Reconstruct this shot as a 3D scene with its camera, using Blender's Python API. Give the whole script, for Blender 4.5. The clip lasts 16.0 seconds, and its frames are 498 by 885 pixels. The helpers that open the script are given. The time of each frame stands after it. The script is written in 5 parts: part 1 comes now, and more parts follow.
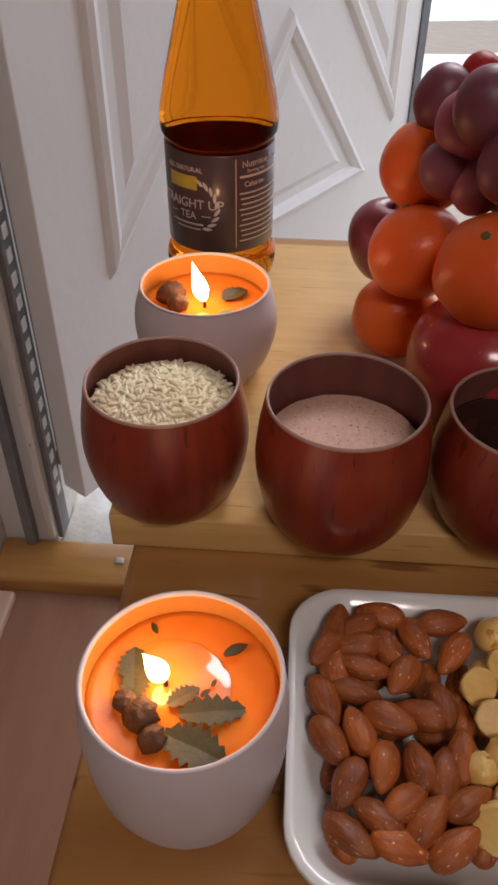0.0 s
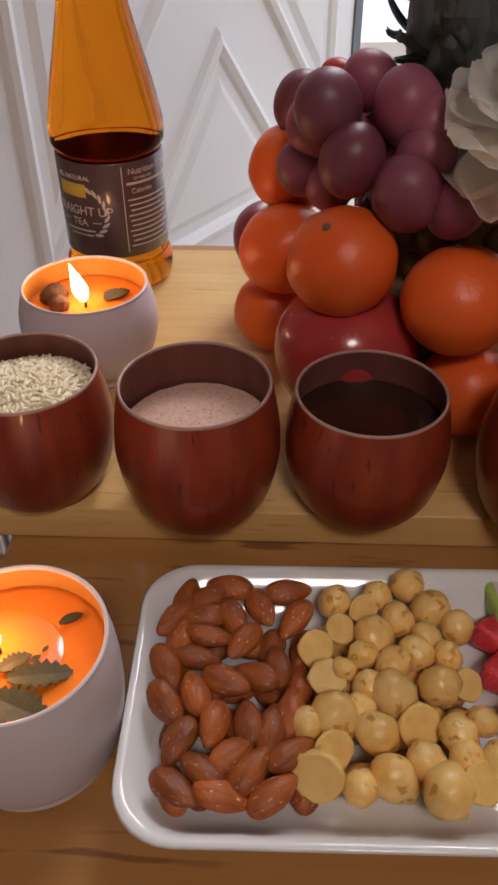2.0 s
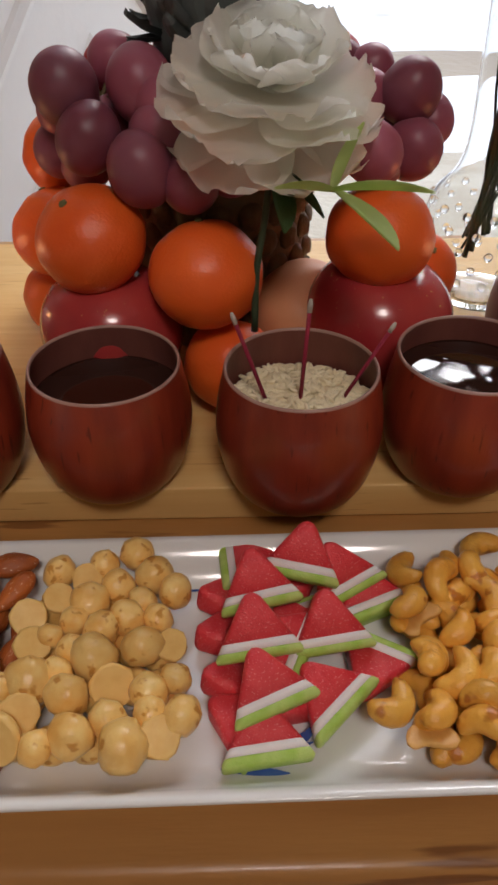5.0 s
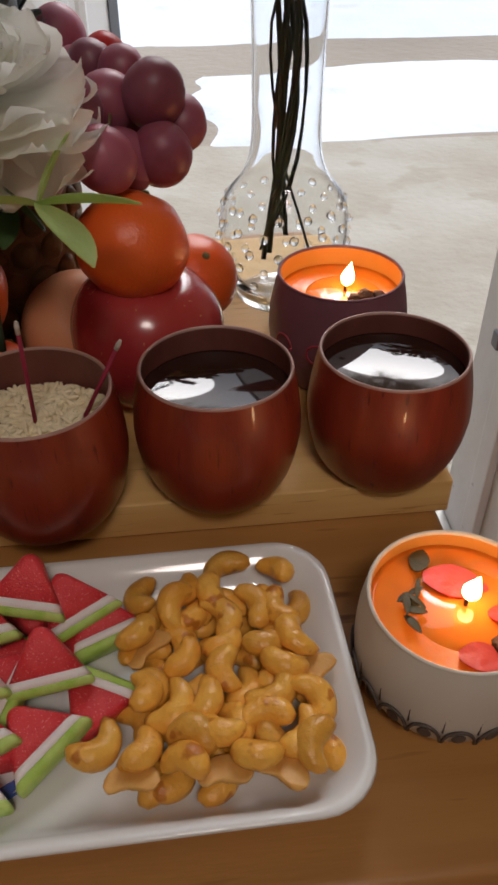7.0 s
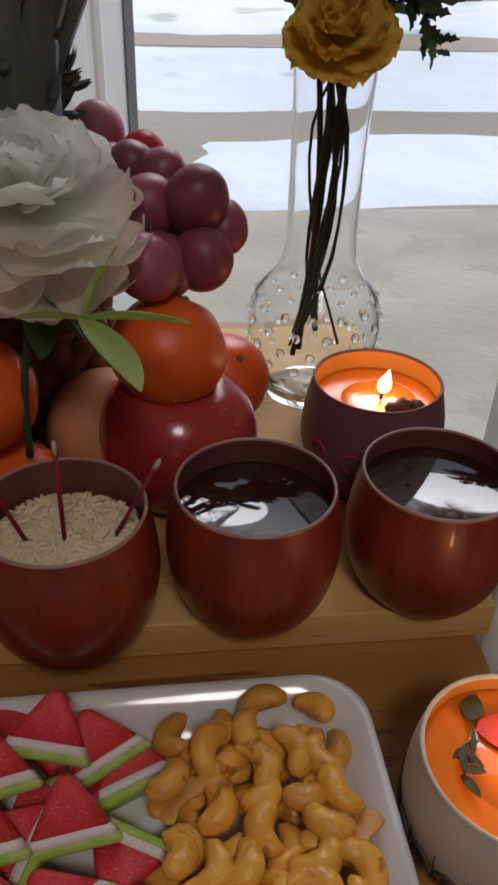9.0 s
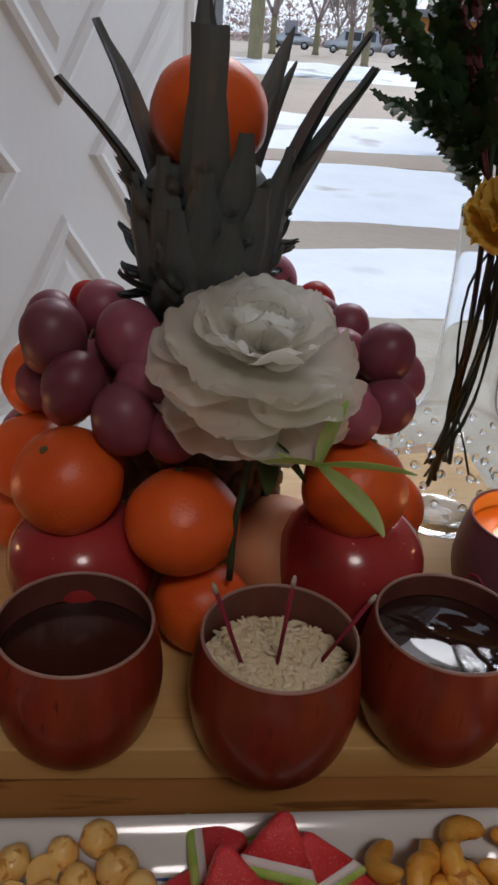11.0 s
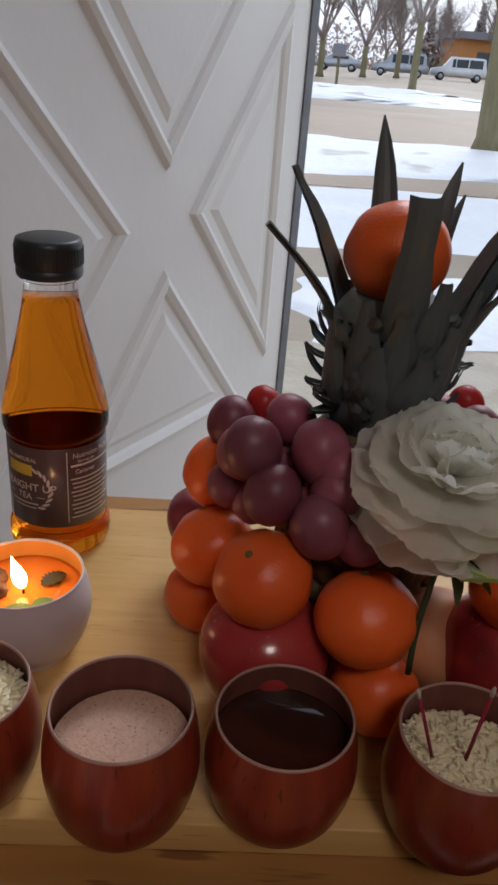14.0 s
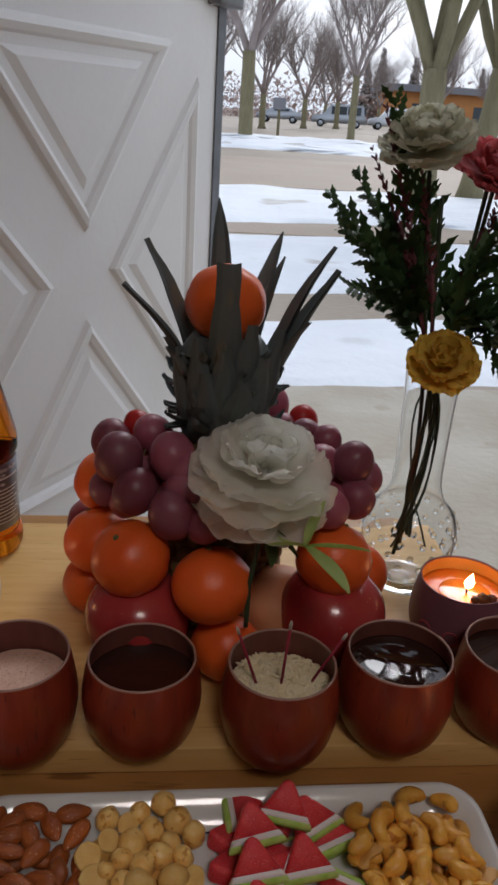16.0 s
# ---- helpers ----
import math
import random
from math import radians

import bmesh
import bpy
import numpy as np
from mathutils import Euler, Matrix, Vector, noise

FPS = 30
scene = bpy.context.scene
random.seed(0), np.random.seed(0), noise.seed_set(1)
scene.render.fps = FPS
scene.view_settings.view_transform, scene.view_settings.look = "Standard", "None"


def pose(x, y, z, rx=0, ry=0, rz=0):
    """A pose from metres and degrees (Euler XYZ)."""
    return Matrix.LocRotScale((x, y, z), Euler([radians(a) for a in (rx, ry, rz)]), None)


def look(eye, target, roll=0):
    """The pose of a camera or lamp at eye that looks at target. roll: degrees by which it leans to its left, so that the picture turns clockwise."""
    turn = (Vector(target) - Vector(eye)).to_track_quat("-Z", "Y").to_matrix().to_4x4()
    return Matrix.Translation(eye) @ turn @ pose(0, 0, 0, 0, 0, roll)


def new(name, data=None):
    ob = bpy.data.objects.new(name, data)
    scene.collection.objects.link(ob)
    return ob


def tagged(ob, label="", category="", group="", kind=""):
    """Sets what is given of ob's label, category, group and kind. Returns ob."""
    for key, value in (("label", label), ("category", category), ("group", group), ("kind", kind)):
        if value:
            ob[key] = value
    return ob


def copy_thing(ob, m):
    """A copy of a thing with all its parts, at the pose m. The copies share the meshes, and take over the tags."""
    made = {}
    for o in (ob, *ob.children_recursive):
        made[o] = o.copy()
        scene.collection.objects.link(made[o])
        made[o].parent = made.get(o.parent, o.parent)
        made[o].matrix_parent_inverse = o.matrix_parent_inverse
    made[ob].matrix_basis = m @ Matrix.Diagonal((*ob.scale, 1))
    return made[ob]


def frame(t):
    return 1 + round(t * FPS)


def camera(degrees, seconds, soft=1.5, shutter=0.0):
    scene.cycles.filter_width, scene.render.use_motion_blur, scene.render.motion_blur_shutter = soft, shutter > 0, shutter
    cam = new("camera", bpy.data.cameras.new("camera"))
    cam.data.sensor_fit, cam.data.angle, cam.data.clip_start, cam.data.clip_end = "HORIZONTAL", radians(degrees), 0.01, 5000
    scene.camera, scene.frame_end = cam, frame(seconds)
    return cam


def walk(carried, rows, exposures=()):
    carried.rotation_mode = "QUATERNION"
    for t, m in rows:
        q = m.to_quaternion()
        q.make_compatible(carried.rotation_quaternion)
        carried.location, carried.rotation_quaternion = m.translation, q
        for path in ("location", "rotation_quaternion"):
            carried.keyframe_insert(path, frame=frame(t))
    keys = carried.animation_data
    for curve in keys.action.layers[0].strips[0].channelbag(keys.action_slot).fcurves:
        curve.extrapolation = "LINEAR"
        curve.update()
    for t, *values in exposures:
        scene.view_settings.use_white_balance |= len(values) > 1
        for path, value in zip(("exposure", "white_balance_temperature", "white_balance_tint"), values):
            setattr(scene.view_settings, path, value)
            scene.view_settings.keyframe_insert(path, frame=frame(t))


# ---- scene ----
cam = camera(35.6, 16.0, soft=2.9)
PATH = [
    (0, (0.036, -0.023, 0.272), (-0.073, 1.5, -1.02), 0.5),
    (0.5, (0.046, -0.027, 0.272), (-0.064, 1.517, -0.995), 0.3),
    (1, (0.059, -0.031, 0.273), (-0.047, 1.521, -0.984), -0.1),
    (1.5, (0.074, -0.038, 0.273), (-0.012, 1.524, -0.972), -0.1),
    (2, (0.092, -0.042, 0.27), (0.028, 1.516, -0.982), -0.3),
    (2.5, (0.103, -0.043, 0.267), (0.067, 1.513, -0.989), -0.2),
    (3, (0.111, -0.045, 0.264), (0.116, 1.51, -0.994), 0.4),
    (3.2, (0.118, -0.043, 0.266), (0.124, 1.497, -1.01), 0.1),
    (5.3, (0.206, -0.055, 0.256), (0.259, 1.527, -0.966), -0.2),
    (5.5, (0.217, -0.053, 0.26), (0.285, 1.508, -0.989), -0.3),
    (6, (0.243, -0.051, 0.256), (0.349, 1.506, -0.995), -0.4),
    (6.5, (0.263, -0.042, 0.258), (0.406, 1.518, -0.985), -0.3),
    (7, (0.278, -0.042, 0.258), (0.459, 1.515, -0.984), 0.0),
    (7.5, (0.289, -0.039, 0.262), (0.487, 1.527, -0.966), 0.1),
    (8, (0.284, -0.033, 0.268), (0.499, 1.545, -0.941), 1.0),
    (8.5, (0.276, -0.024, 0.271), (0.49, 1.582, -0.9), 1.4),
    (9, (0.261, -0.011, 0.271), (0.471, 1.625, -0.862), 2.2),
    (9.5, (0.237, -0.003, 0.276), (0.431, 1.669, -0.805), 2.8),
    (10, (0.214, -0.008, 0.285), (0.393, 1.701, -0.739), 3.2),
    (10.2, (0.205, -0.011, 0.288), (0.384, 1.712, -0.711), 3.7),
    (12.3, (0.122, -0.026, 0.315), (0.307, 1.75, -0.586), 5.5),
    (12.5, (0.113, -0.026, 0.316), (0.285, 1.752, -0.584), 5.6),
    (13, (0.095, -0.021, 0.32), (0.233, 1.758, -0.583), 5.5),
    (13.5, (0.09, -0.029, 0.335), (0.199, 1.752, -0.569), 5.2),
    (14, (0.093, -0.032, 0.354), (0.183, 1.752, -0.546), 4.6),
    (14.5, (0.108, -0.051, 0.368), (0.212, 1.74, -0.516), 4.5),
    (15, (0.125, -0.076, 0.375), (0.259, 1.726, -0.482), 4.2),
    (15.5, (0.142, -0.105, 0.38), (0.31, 1.708, -0.446), 3.8),
    (16, (0.15, -0.152, 0.389), (0.344, 1.675, -0.402), 3.7),
]
EXPOSURES = [(0.0, 0.72, 6050, 16), (3.0, 0.95, 6000, 16), (5.5, 1.00, 6050, 12), (7.0, 0.66, 6100, 12), (8.0, 0.38, 6000, 12), (9.0, 0.28, 5900, 12), (10.0, 0.28, 5780, 12), (12.5, 0.28, 5800, 11), (14.0, 0.28, 5850, 11), (16.0, 0.10, 5880, 11)]
walk(cam, [(t, look(eye, target, roll)) for t, eye, target, roll in PATH], EXPOSURES)

# ---- world and light ----
FLOOR, GROUND = -0.60, -0.75
TT, BT = -0.0035, 0.0165  # tabletop and board heights
world = bpy.data.worlds.new("sky")
scene.world = world
world.use_nodes = True
wn = world.node_tree
sky = wn.nodes.new("ShaderNodeTexSky")
sky.sky_type, sky.sun_disc = "NISHITA", False
sky.sun_elevation, sky.sun_rotation = radians(32), radians(20)
sky.air_density, sky.dust_density, sky.ozone_density = 1.0, 6.0, 1.0
wash = wn.nodes.new("ShaderNodeMix")
wash.data_type = "RGBA"
wash.inputs["Factor"].default_value = 0.85
wash.inputs["B"].default_value = (9.0, 9.4, 10.0, 1)
wn.links.new(sky.outputs[0], wash.inputs["A"])
wn.links.new(wash.outputs["Result"], wn.nodes["Background"].inputs[0])
wn.nodes["Background"].inputs[1].default_value = 0.10
sun = new("sun", bpy.data.lights.new("sun", "SUN"))
sun.data.energy, sun.data.angle, sun.data.color = 1.0, radians(25), (1.0, 0.96, 0.9)
sun.matrix_world = look((3, 8, 7), (0, 0, 0))


# power of the fill light added behind the camera
FILL_WATTS = 7.5


def lamp(name, place, watts, colour, radius):
    ob = new(name, bpy.data.lights.new(name, "POINT"))
    ob.data.energy, ob.data.color, ob.data.shadow_soft_size = watts, colour, radius
    ob.location = place
    return ob


# ---- materials ----
def mat(name, a, b=None, scale=20.0, rough=0.5, bump=0.0, bscale=200.0, metal=0.0, stretch=(1, 1, 1), vary=0.0, sss=0.0,
        glass=0.0, ior=1.45, coat=0.0, contrast=0.25, fleck=None, flscale=300.0, flcut=0.62, emit=0.0, sheen=0.0, distort=0.0):
    m = bpy.data.materials.new(name)
    m.use_nodes = True
    n, l = m.node_tree.nodes, m.node_tree.links
    p = n["Principled BSDF"]
    b = b or tuple(c * 0.8 for c in a)
    co = n.new("ShaderNodeTexCoord")
    mp = n.new("ShaderNodeMapping")
    mp.inputs["Scale"].default_value = stretch
    l.new(co.outputs["Object"], mp.inputs[0])
    if vary:
        info = n.new("ShaderNodeObjectInfo")
        mul = n.new("ShaderNodeMath")
        mul.operation, mul.inputs[1].default_value = "MULTIPLY", 37.0
        l.new(info.outputs["Random"], mul.inputs[0])
        l.new(mul.outputs[0], mp.inputs["Location"])
    t1 = n.new("ShaderNodeTexNoise")
    t1.inputs["Scale"].default_value, t1.inputs["Detail"].default_value, t1.inputs["Distortion"].default_value = scale, 6, distort
    l.new(mp.outputs[0], t1.inputs["Vector"])
    r1 = n.new("ShaderNodeValToRGB")
    r1.color_ramp.elements[0].position, r1.color_ramp.elements[1].position = 0.5 - contrast, 0.5 + contrast
    r1.color_ramp.elements[0].color, r1.color_ramp.elements[1].color = (*a, 1), (*b, 1)
    l.new(t1.outputs["Fac"], r1.inputs[0])
    out = r1.outputs[0]
    if fleck:
        t3 = n.new("ShaderNodeTexNoise")
        t3.inputs["Scale"].default_value, t3.inputs["Detail"].default_value = flscale, 2
        l.new(mp.outputs[0], t3.inputs["Vector"])
        r3 = n.new("ShaderNodeValToRGB")
        r3.color_ramp.elements[0].position, r3.color_ramp.elements[1].position = flcut, flcut + 0.06
        l.new(t3.outputs["Fac"], r3.inputs[0])
        mx = n.new("ShaderNodeMix")
        mx.data_type = "RGBA"
        l.new(r3.outputs[0], mx.inputs["Factor"])
        l.new(out, mx.inputs["A"])
        mx.inputs["B"].default_value = (*fleck, 1)
        out = mx.outputs["Result"]
    if vary:
        hs = n.new("ShaderNodeHueSaturation")
        mr = n.new("ShaderNodeMapRange")
        mr.inputs["To Min"].default_value, mr.inputs["To Max"].default_value = 1 - vary, 1 + vary
        l.new(info.outputs["Random"], mr.inputs["Value"])
        l.new(mr.outputs[0], hs.inputs["Value"])
        l.new(out, hs.inputs["Color"])
        out = hs.outputs[0]
    l.new(out, p.inputs["Base Color"])
    p.inputs["Roughness"].default_value, p.inputs["Metallic"].default_value = rough, metal
    p.inputs["IOR"].default_value = ior
    p.inputs["Transmission Weight"].default_value = glass
    p.inputs["Coat Weight"].default_value = coat
    p.inputs["Sheen Weight"].default_value = sheen
    if sss:
        p.inputs["Subsurface Weight"].default_value = sss
        p.inputs["Subsurface Radius"].default_value = (0.01, 0.005, 0.003)
        p.inputs["Subsurface Scale"].default_value = 1.0
    if emit:
        l.new(out, p.inputs["Emission Color"])
        p.inputs["Emission Strength"].default_value = emit
    if bump:
        t2 = n.new("ShaderNodeTexNoise")
        t2.inputs["Scale"].default_value, t2.inputs["Detail"].default_value = bscale, 5
        l.new(mp.outputs[0], t2.inputs["Vector"])
        bp = n.new("ShaderNodeBump")
        bp.inputs["Strength"].default_value, bp.inputs["Distance"].default_value = bump, 0.6 / bscale
        l.new(t2.outputs["Fac"], bp.inputs["Height"])
        l.new(bp.outputs[0], p.inputs["Normal"])
    return m


M_BAMBOO = mat("bamboo", (0.66, 0.38, 0.12), (0.74, 0.48, 0.18), 9, 0.48, 0.08, 120, stretch=(1, 14, 14), contrast=0.2, coat=0.04, fleck=(0.52, 0.28, 0.08), flscale=30, flcut=0.66)
M_TABLE = mat("table_wood", (0.34, 0.150, 0.040), (0.46, 0.23, 0.065), 7, 0.36, 0.05, 90, stretch=(1, 9, 9), coat=0.15, fleck=(0.22, 0.09, 0.025), flscale=14, flcut=0.62)
M_CUP = mat("acacia", (0.165, 0.017, 0.009), (0.31, 0.046, 0.017), 16, 0.34, 0.10, 260, stretch=(6, 6, 0.5), coat=0.35, vary=0.14, contrast=0.26, fleck=(0.125, 0.015, 0.007), flscale=60, flcut=0.65)
M_CUPRIM = mat("acacia_pale_edge", (0.42, 0.26, 0.22), (0.34, 0.19, 0.15), 40, 0.35, 0.1, 200)
M_CUPIN = mat("acacia_inside", (0.15, 0.045, 0.035), (0.22, 0.075, 0.055), 16, 0.5, 0.1, 200, stretch=(6, 6, 1))
M_RICE = mat("rice", (0.86, 0.73, 0.46), (0.92, 0.83, 0.60), 150, 0.35)
M_SALT = mat("pink_salt", (0.78, 0.45, 0.31), (0.88, 0.62, 0.49), 420, 0.5, 1.0, 800, fleck=(0.50, 0.22, 0.13), flscale=600, flcut=0.64)
M_DARK = mat("dark_drink", (0.035, 0.014, 0.010), (0.03, 0.012, 0.009), 5, 0.03, ior=1.5)
M_WHITE = mat("white_tin", (0.66, 0.58, 0.59), (0.60, 0.53, 0.54), 30, 0.40, 0.03, 400)
M_CREAM = mat("cream_tin", (0.64, 0.59, 0.50), (0.58, 0.53, 0.45), 30, 0.42, 0.03, 400)
M_PLUMTIN = mat("purple_tin", (0.20, 0.085, 0.105), (0.15, 0.06, 0.08), 35, 0.45, 0.05, 300)
M_MOTIF = mat("brown_print", (0.075, 0.055, 0.045), (0.11, 0.085, 0.07), 80, 0.55)
M_REDPRINT = mat("red_print", (0.35, 0.04, 0.06), (0.28, 0.03, 0.05), 80, 0.5)
# orange flame glow is put into these colours of tin and cream wax
M_TININ = mat("tin_inside_flame_glow", (0.62, 0.30, 0.06), (0.54, 0.25, 0.04), 40, 0.40, metal=0.2)
M_WAX = mat("wax_flame_glow", (0.86, 0.25, 0.018), (0.80, 0.20, 0.012), 60, 0.2, 0.06, 150, sss=0.3)
M_POOL = mat("melted_wax_flame_glow", (0.88, 0.27, 0.022), (0.83, 0.21, 0.014), 40, 0.05, sss=0.3, coat=0.5)
M_WICK = mat("wick", (0.03, 0.025, 0.02), (0.06, 0.045, 0.03), 200, 0.9)
M_DRYLEAF = mat("dried_herb", (0.050, 0.045, 0.012), (0.095, 0.072, 0.018), 120, 0.55, 0.2, 300)
M_GREENLEAF = mat("fresh_leaf", (0.16, 0.30, 0.05), (0.24, 0.38, 0.10), 60, 0.45, 0.2, 300, sss=0.1)
M_BUD = mat("dried_bud", (0.12, 0.050, 0.016), (0.065, 0.028, 0.011), 200, 0.7, 0.6, 400)
M_PETALRED = mat("red_petal", (0.75, 0.07, 0.03), (0.60, 0.04, 0.02), 60, 0.4, 0.2, 200)
M_PLATE = mat("white_porcelain", (0.80, 0.79, 0.76), (0.76, 0.75, 0.72), 12, 0.12, coat=0.5)
M_BLUE = mat("blue_glaze", (0.03, 0.07, 0.28), (0.07, 0.14, 0.42), 90, 0.15, coat=0.5)
M_ALMOND = mat("roasted_almond", (0.20, 0.042, 0.008), (0.48, 0.130, 0.022), 200, 0.44, 0.7, 420, stretch=(0.35, 1, 1), vary=0.32, contrast=0.28, fleck=(0.62, 0.40, 0.26), flscale=1100, flcut=0.655)
M_MAC = mat("macadamia", (0.80, 0.43, 0.095), (0.92, 0.66, 0.24), 130, 0.28, 0.3, 420, vary=0.12, contrast=0.22, fleck=(0.60, 0.28, 0.05), flscale=190, flcut=0.61)
M_MACCUT = mat("macadamia_cut", (0.90, 0.62, 0.21), (0.80, 0.47, 0.12), 160, 0.40, 0.2, 400, vary=0.08)
M_CASHEW = mat("roasted_cashew", (0.70, 0.29, 0.028), (0.88, 0.50, 0.085), 90, 0.28, 0.5, 300, vary=0.16, fleck=(0.50, 0.17, 0.018), flscale=110, flcut=0.62)
M_CASHCUT = mat("cashew_cut", (0.74, 0.42, 0.11), (0.60, 0.29, 0.06), 160, 0.45, 0.2, 400)
M_GUMRED = mat("red_gummy", (0.70, 0.022, 0.036), (0.82, 0.075, 0.080), 160, 0.34, 1.0, 1300, sss=0.15, fleck=(0.90, 0.30, 0.29), flscale=1300, flcut=0.63)
M_GUMWHITE = mat("white_gummy", (0.86, 0.80, 0.76), (0.88, 0.76, 0.72), 120, 0.5, 0.8, 1300, sss=0.1)
M_GUMGREEN = mat("green_gummy", (0.34, 0.54, 0.05), (0.55, 0.68, 0.20), 160, 0.45, 0.8, 1300, sss=0.1)
M_GLASS = mat("clear_glass", (0.98, 0.99, 0.99), (0.98, 0.99, 0.99), 5, 0.02, glass=1.0, ior=1.28)
M_TEA = mat("amber_tea", (1.0, 0.33, 0.012), (1.0, 0.30, 0.010), 5, 0.02, glass=1.0, ior=1.14)
M_CAP = mat("dark_cap", (0.020, 0.024, 0.028), (0.03, 0.034, 0.038), 60, 0.4, 0.05, 300)
M_LABEL = mat("dark_label", (0.075, 0.040, 0.044), (0.09, 0.05, 0.05), 40, 0.28, coat=0.4)
M_PRINT = mat("pale_print", (0.62, 0.52, 0.48), (0.55, 0.45, 0.41), 60, 0.45)
M_YELLOWPRINT = mat("yellow_print", (0.58, 0.42, 0.05), (0.48, 0.33, 0.04), 60, 0.45)
M_ORANGE = mat("mandarin_peel", (0.76, 0.098, 0.013), (0.84, 0.155, 0.021), 25, 0.32, 0.35, 620, vary=0.08, sss=0.08)
M_STEM = mat("stem_scar", (0.10, 0.11, 0.03), (0.16, 0.12, 0.05), 300, 0.8, 0.4, 300)
M_APPLE = mat("red_apple", (0.34, 0.022, 0.030), (0.45, 0.055, 0.045), 28, 0.22, 0.03, 200, stretch=(1, 1, 0.3), coat=0.3, fleck=(0.52, 0.20, 0.08), flscale=420, flcut=0.70)
M_PLUM = mat("plum", (0.20, 0.03, 0.05), (0.28, 0.06, 0.07), 30, 0.3)
M_PAPAYA = mat("peach_skin", (0.72, 0.33, 0.16), (0.62, 0.25, 0.11), 25, 0.5, 0.1, 300)
M_GRAPE = mat("red_grape", (0.21, 0.030, 0.050), (0.29, 0.105, 0.15), 55, 0.42, 0.04, 250, vary=0.4, sss=0.35, contrast=0.35)
# brighter red holds the glow of grapes lit from behind
M_GRAPE_BACKLIT = mat("backlit_red_grape", (0.55, 0.035, 0.030), (0.45, 0.045, 0.045), 60, 0.35, 0.04, 250, sss=0.4)
M_TWIG = mat("grape_twig", (0.16, 0.11, 0.04), (0.10, 0.07, 0.03), 200, 0.8)
M_PINE = mat("pineapple_skin", (0.19, 0.12, 0.045), (0.10, 0.075, 0.035), 60, 0.6, 0.5, 200)
M_CROWN = mat("pineapple_leaf", (0.080, 0.100, 0.100), (0.125, 0.140, 0.135), 40, 0.5, 0.15, 150, stretch=(1, 1, 0.3), fleck=(0.15, 0.14, 0.11), flscale=60, flcut=0.64)
M_PEONY = mat("silk_petal", (0.95, 0.95, 0.92), (0.93, 0.93, 0.86), 40, 0.6, 0.10, 350, sheen=0.3)
M_SILKLEAF = mat("silk_leaf", (0.66, 0.78, 0.34), (0.54, 0.68, 0.24), 50, 0.6, 0.3, 200)
M_SILKSTEM = mat("dark_stem", (0.03, 0.05, 0.025), (0.05, 0.07, 0.03), 80, 0.6)
M_FERN = mat("fern", (0.045, 0.10, 0.035), (0.08, 0.15, 0.05), 60, 0.5, 0.2, 200)
M_FERNRED = mat("wine_frond", (0.13, 0.04, 0.05), (0.18, 0.06, 0.07), 60, 0.6)
M_YELLOW = mat("yellow_carnation", (0.86, 0.62, 0.12), (0.80, 0.54, 0.08), 60, 0.6, 0.2, 200, sss=0.3)
M_WHITEROSE = mat("white_rose", (0.74, 0.72, 0.60), (0.66, 0.66, 0.52), 60, 0.6, 0.2, 200)
M_PINK = mat("pink_carnation", (0.72, 0.22, 0.22), (0.62, 0.14, 0.16), 60, 0.6, 0.2, 200)
M_DOOR = mat("white_door_paint", (0.84, 0.84, 0.83), (0.80, 0.80, 0.79), 6, 0.38, 0.06, 60)
M_EDGE = mat("door_edge_grey", (0.17, 0.18, 0.20), (0.10, 0.11, 0.12), 25, 0.5, 0.1, 90)
M_JAMB = mat("jamb_paint", (0.72, 0.71, 0.69), (0.60, 0.58, 0.55), 8, 0.45, 0.08, 70, fleck=(0.30, 0.27, 0.24), flscale=40, flcut=0.70)
# grey stands for the shade in the white frame's recess
M_RABBET_SHADE = mat("rabbet_shade_grey", (0.36, 0.36, 0.37), (0.28, 0.28, 0.29), 14, 0.5, 0.1, 80)
M_STRIP = mat("grey_strip", (0.20, 0.20, 0.21), (0.15, 0.15, 0.16), 40, 0.5)
M_SILL = mat("oak_threshold", (0.50, 0.26, 0.07), (0.40, 0.19, 0.05), 10, 0.35, 0.1, 100, stretch=(1, 8, 8), coat=0.2)
M_ALU = mat("dirty_aluminium", (0.52, 0.51, 0.48), (0.36, 0.33, 0.28), 30, 0.5, 0.2, 120, metal=0.4)
M_FLOOR = mat("brown_floor", (0.33, 0.17, 0.10), (0.26, 0.13, 0.08), 6, 0.4, 0.06, 80, stretch=(8, 1, 1))
M_MATBOARD = mat("pale_board", (0.56, 0.36, 0.26), (0.48, 0.30, 0.21), 8, 0.5, 0.1, 90)
M_WALL = mat("wall_paint", (0.74, 0.70, 0.63), (0.70, 0.66, 0.59), 3, 0.7, 0.1, 150)
M_CEIL = mat("ceiling_paint", (0.75, 0.74, 0.72), (0.70, 0.69, 0.67), 3, 0.8, 0.1, 150)
M_GROUND = mat("wet_sandy_asphalt", (0.24, 0.19, 0.14), (0.33, 0.27, 0.20), 0.35, 0.6, 0.3, 14, contrast=0.2)
M_CONC = mat("sandy_concrete", (0.33, 0.28, 0.21), (0.46, 0.42, 0.35), 2.2, 0.85, 0.4, 30, contrast=0.22, fleck=(0.365, 0.318, 0.245), flscale=5, flcut=0.58)
M_ROAD = mat("winter_road", (0.27, 0.20, 0.14), (0.34, 0.27, 0.20), 0.5, 0.6, 0.3, 14)
M_SNOW = mat("old_snow", (0.78, 0.80, 0.82), (0.68, 0.70, 0.73), 1.6, 0.6, 0.3, 9, fleck=(0.50, 0.48, 0.45), flscale=1.1, flcut=0.64)
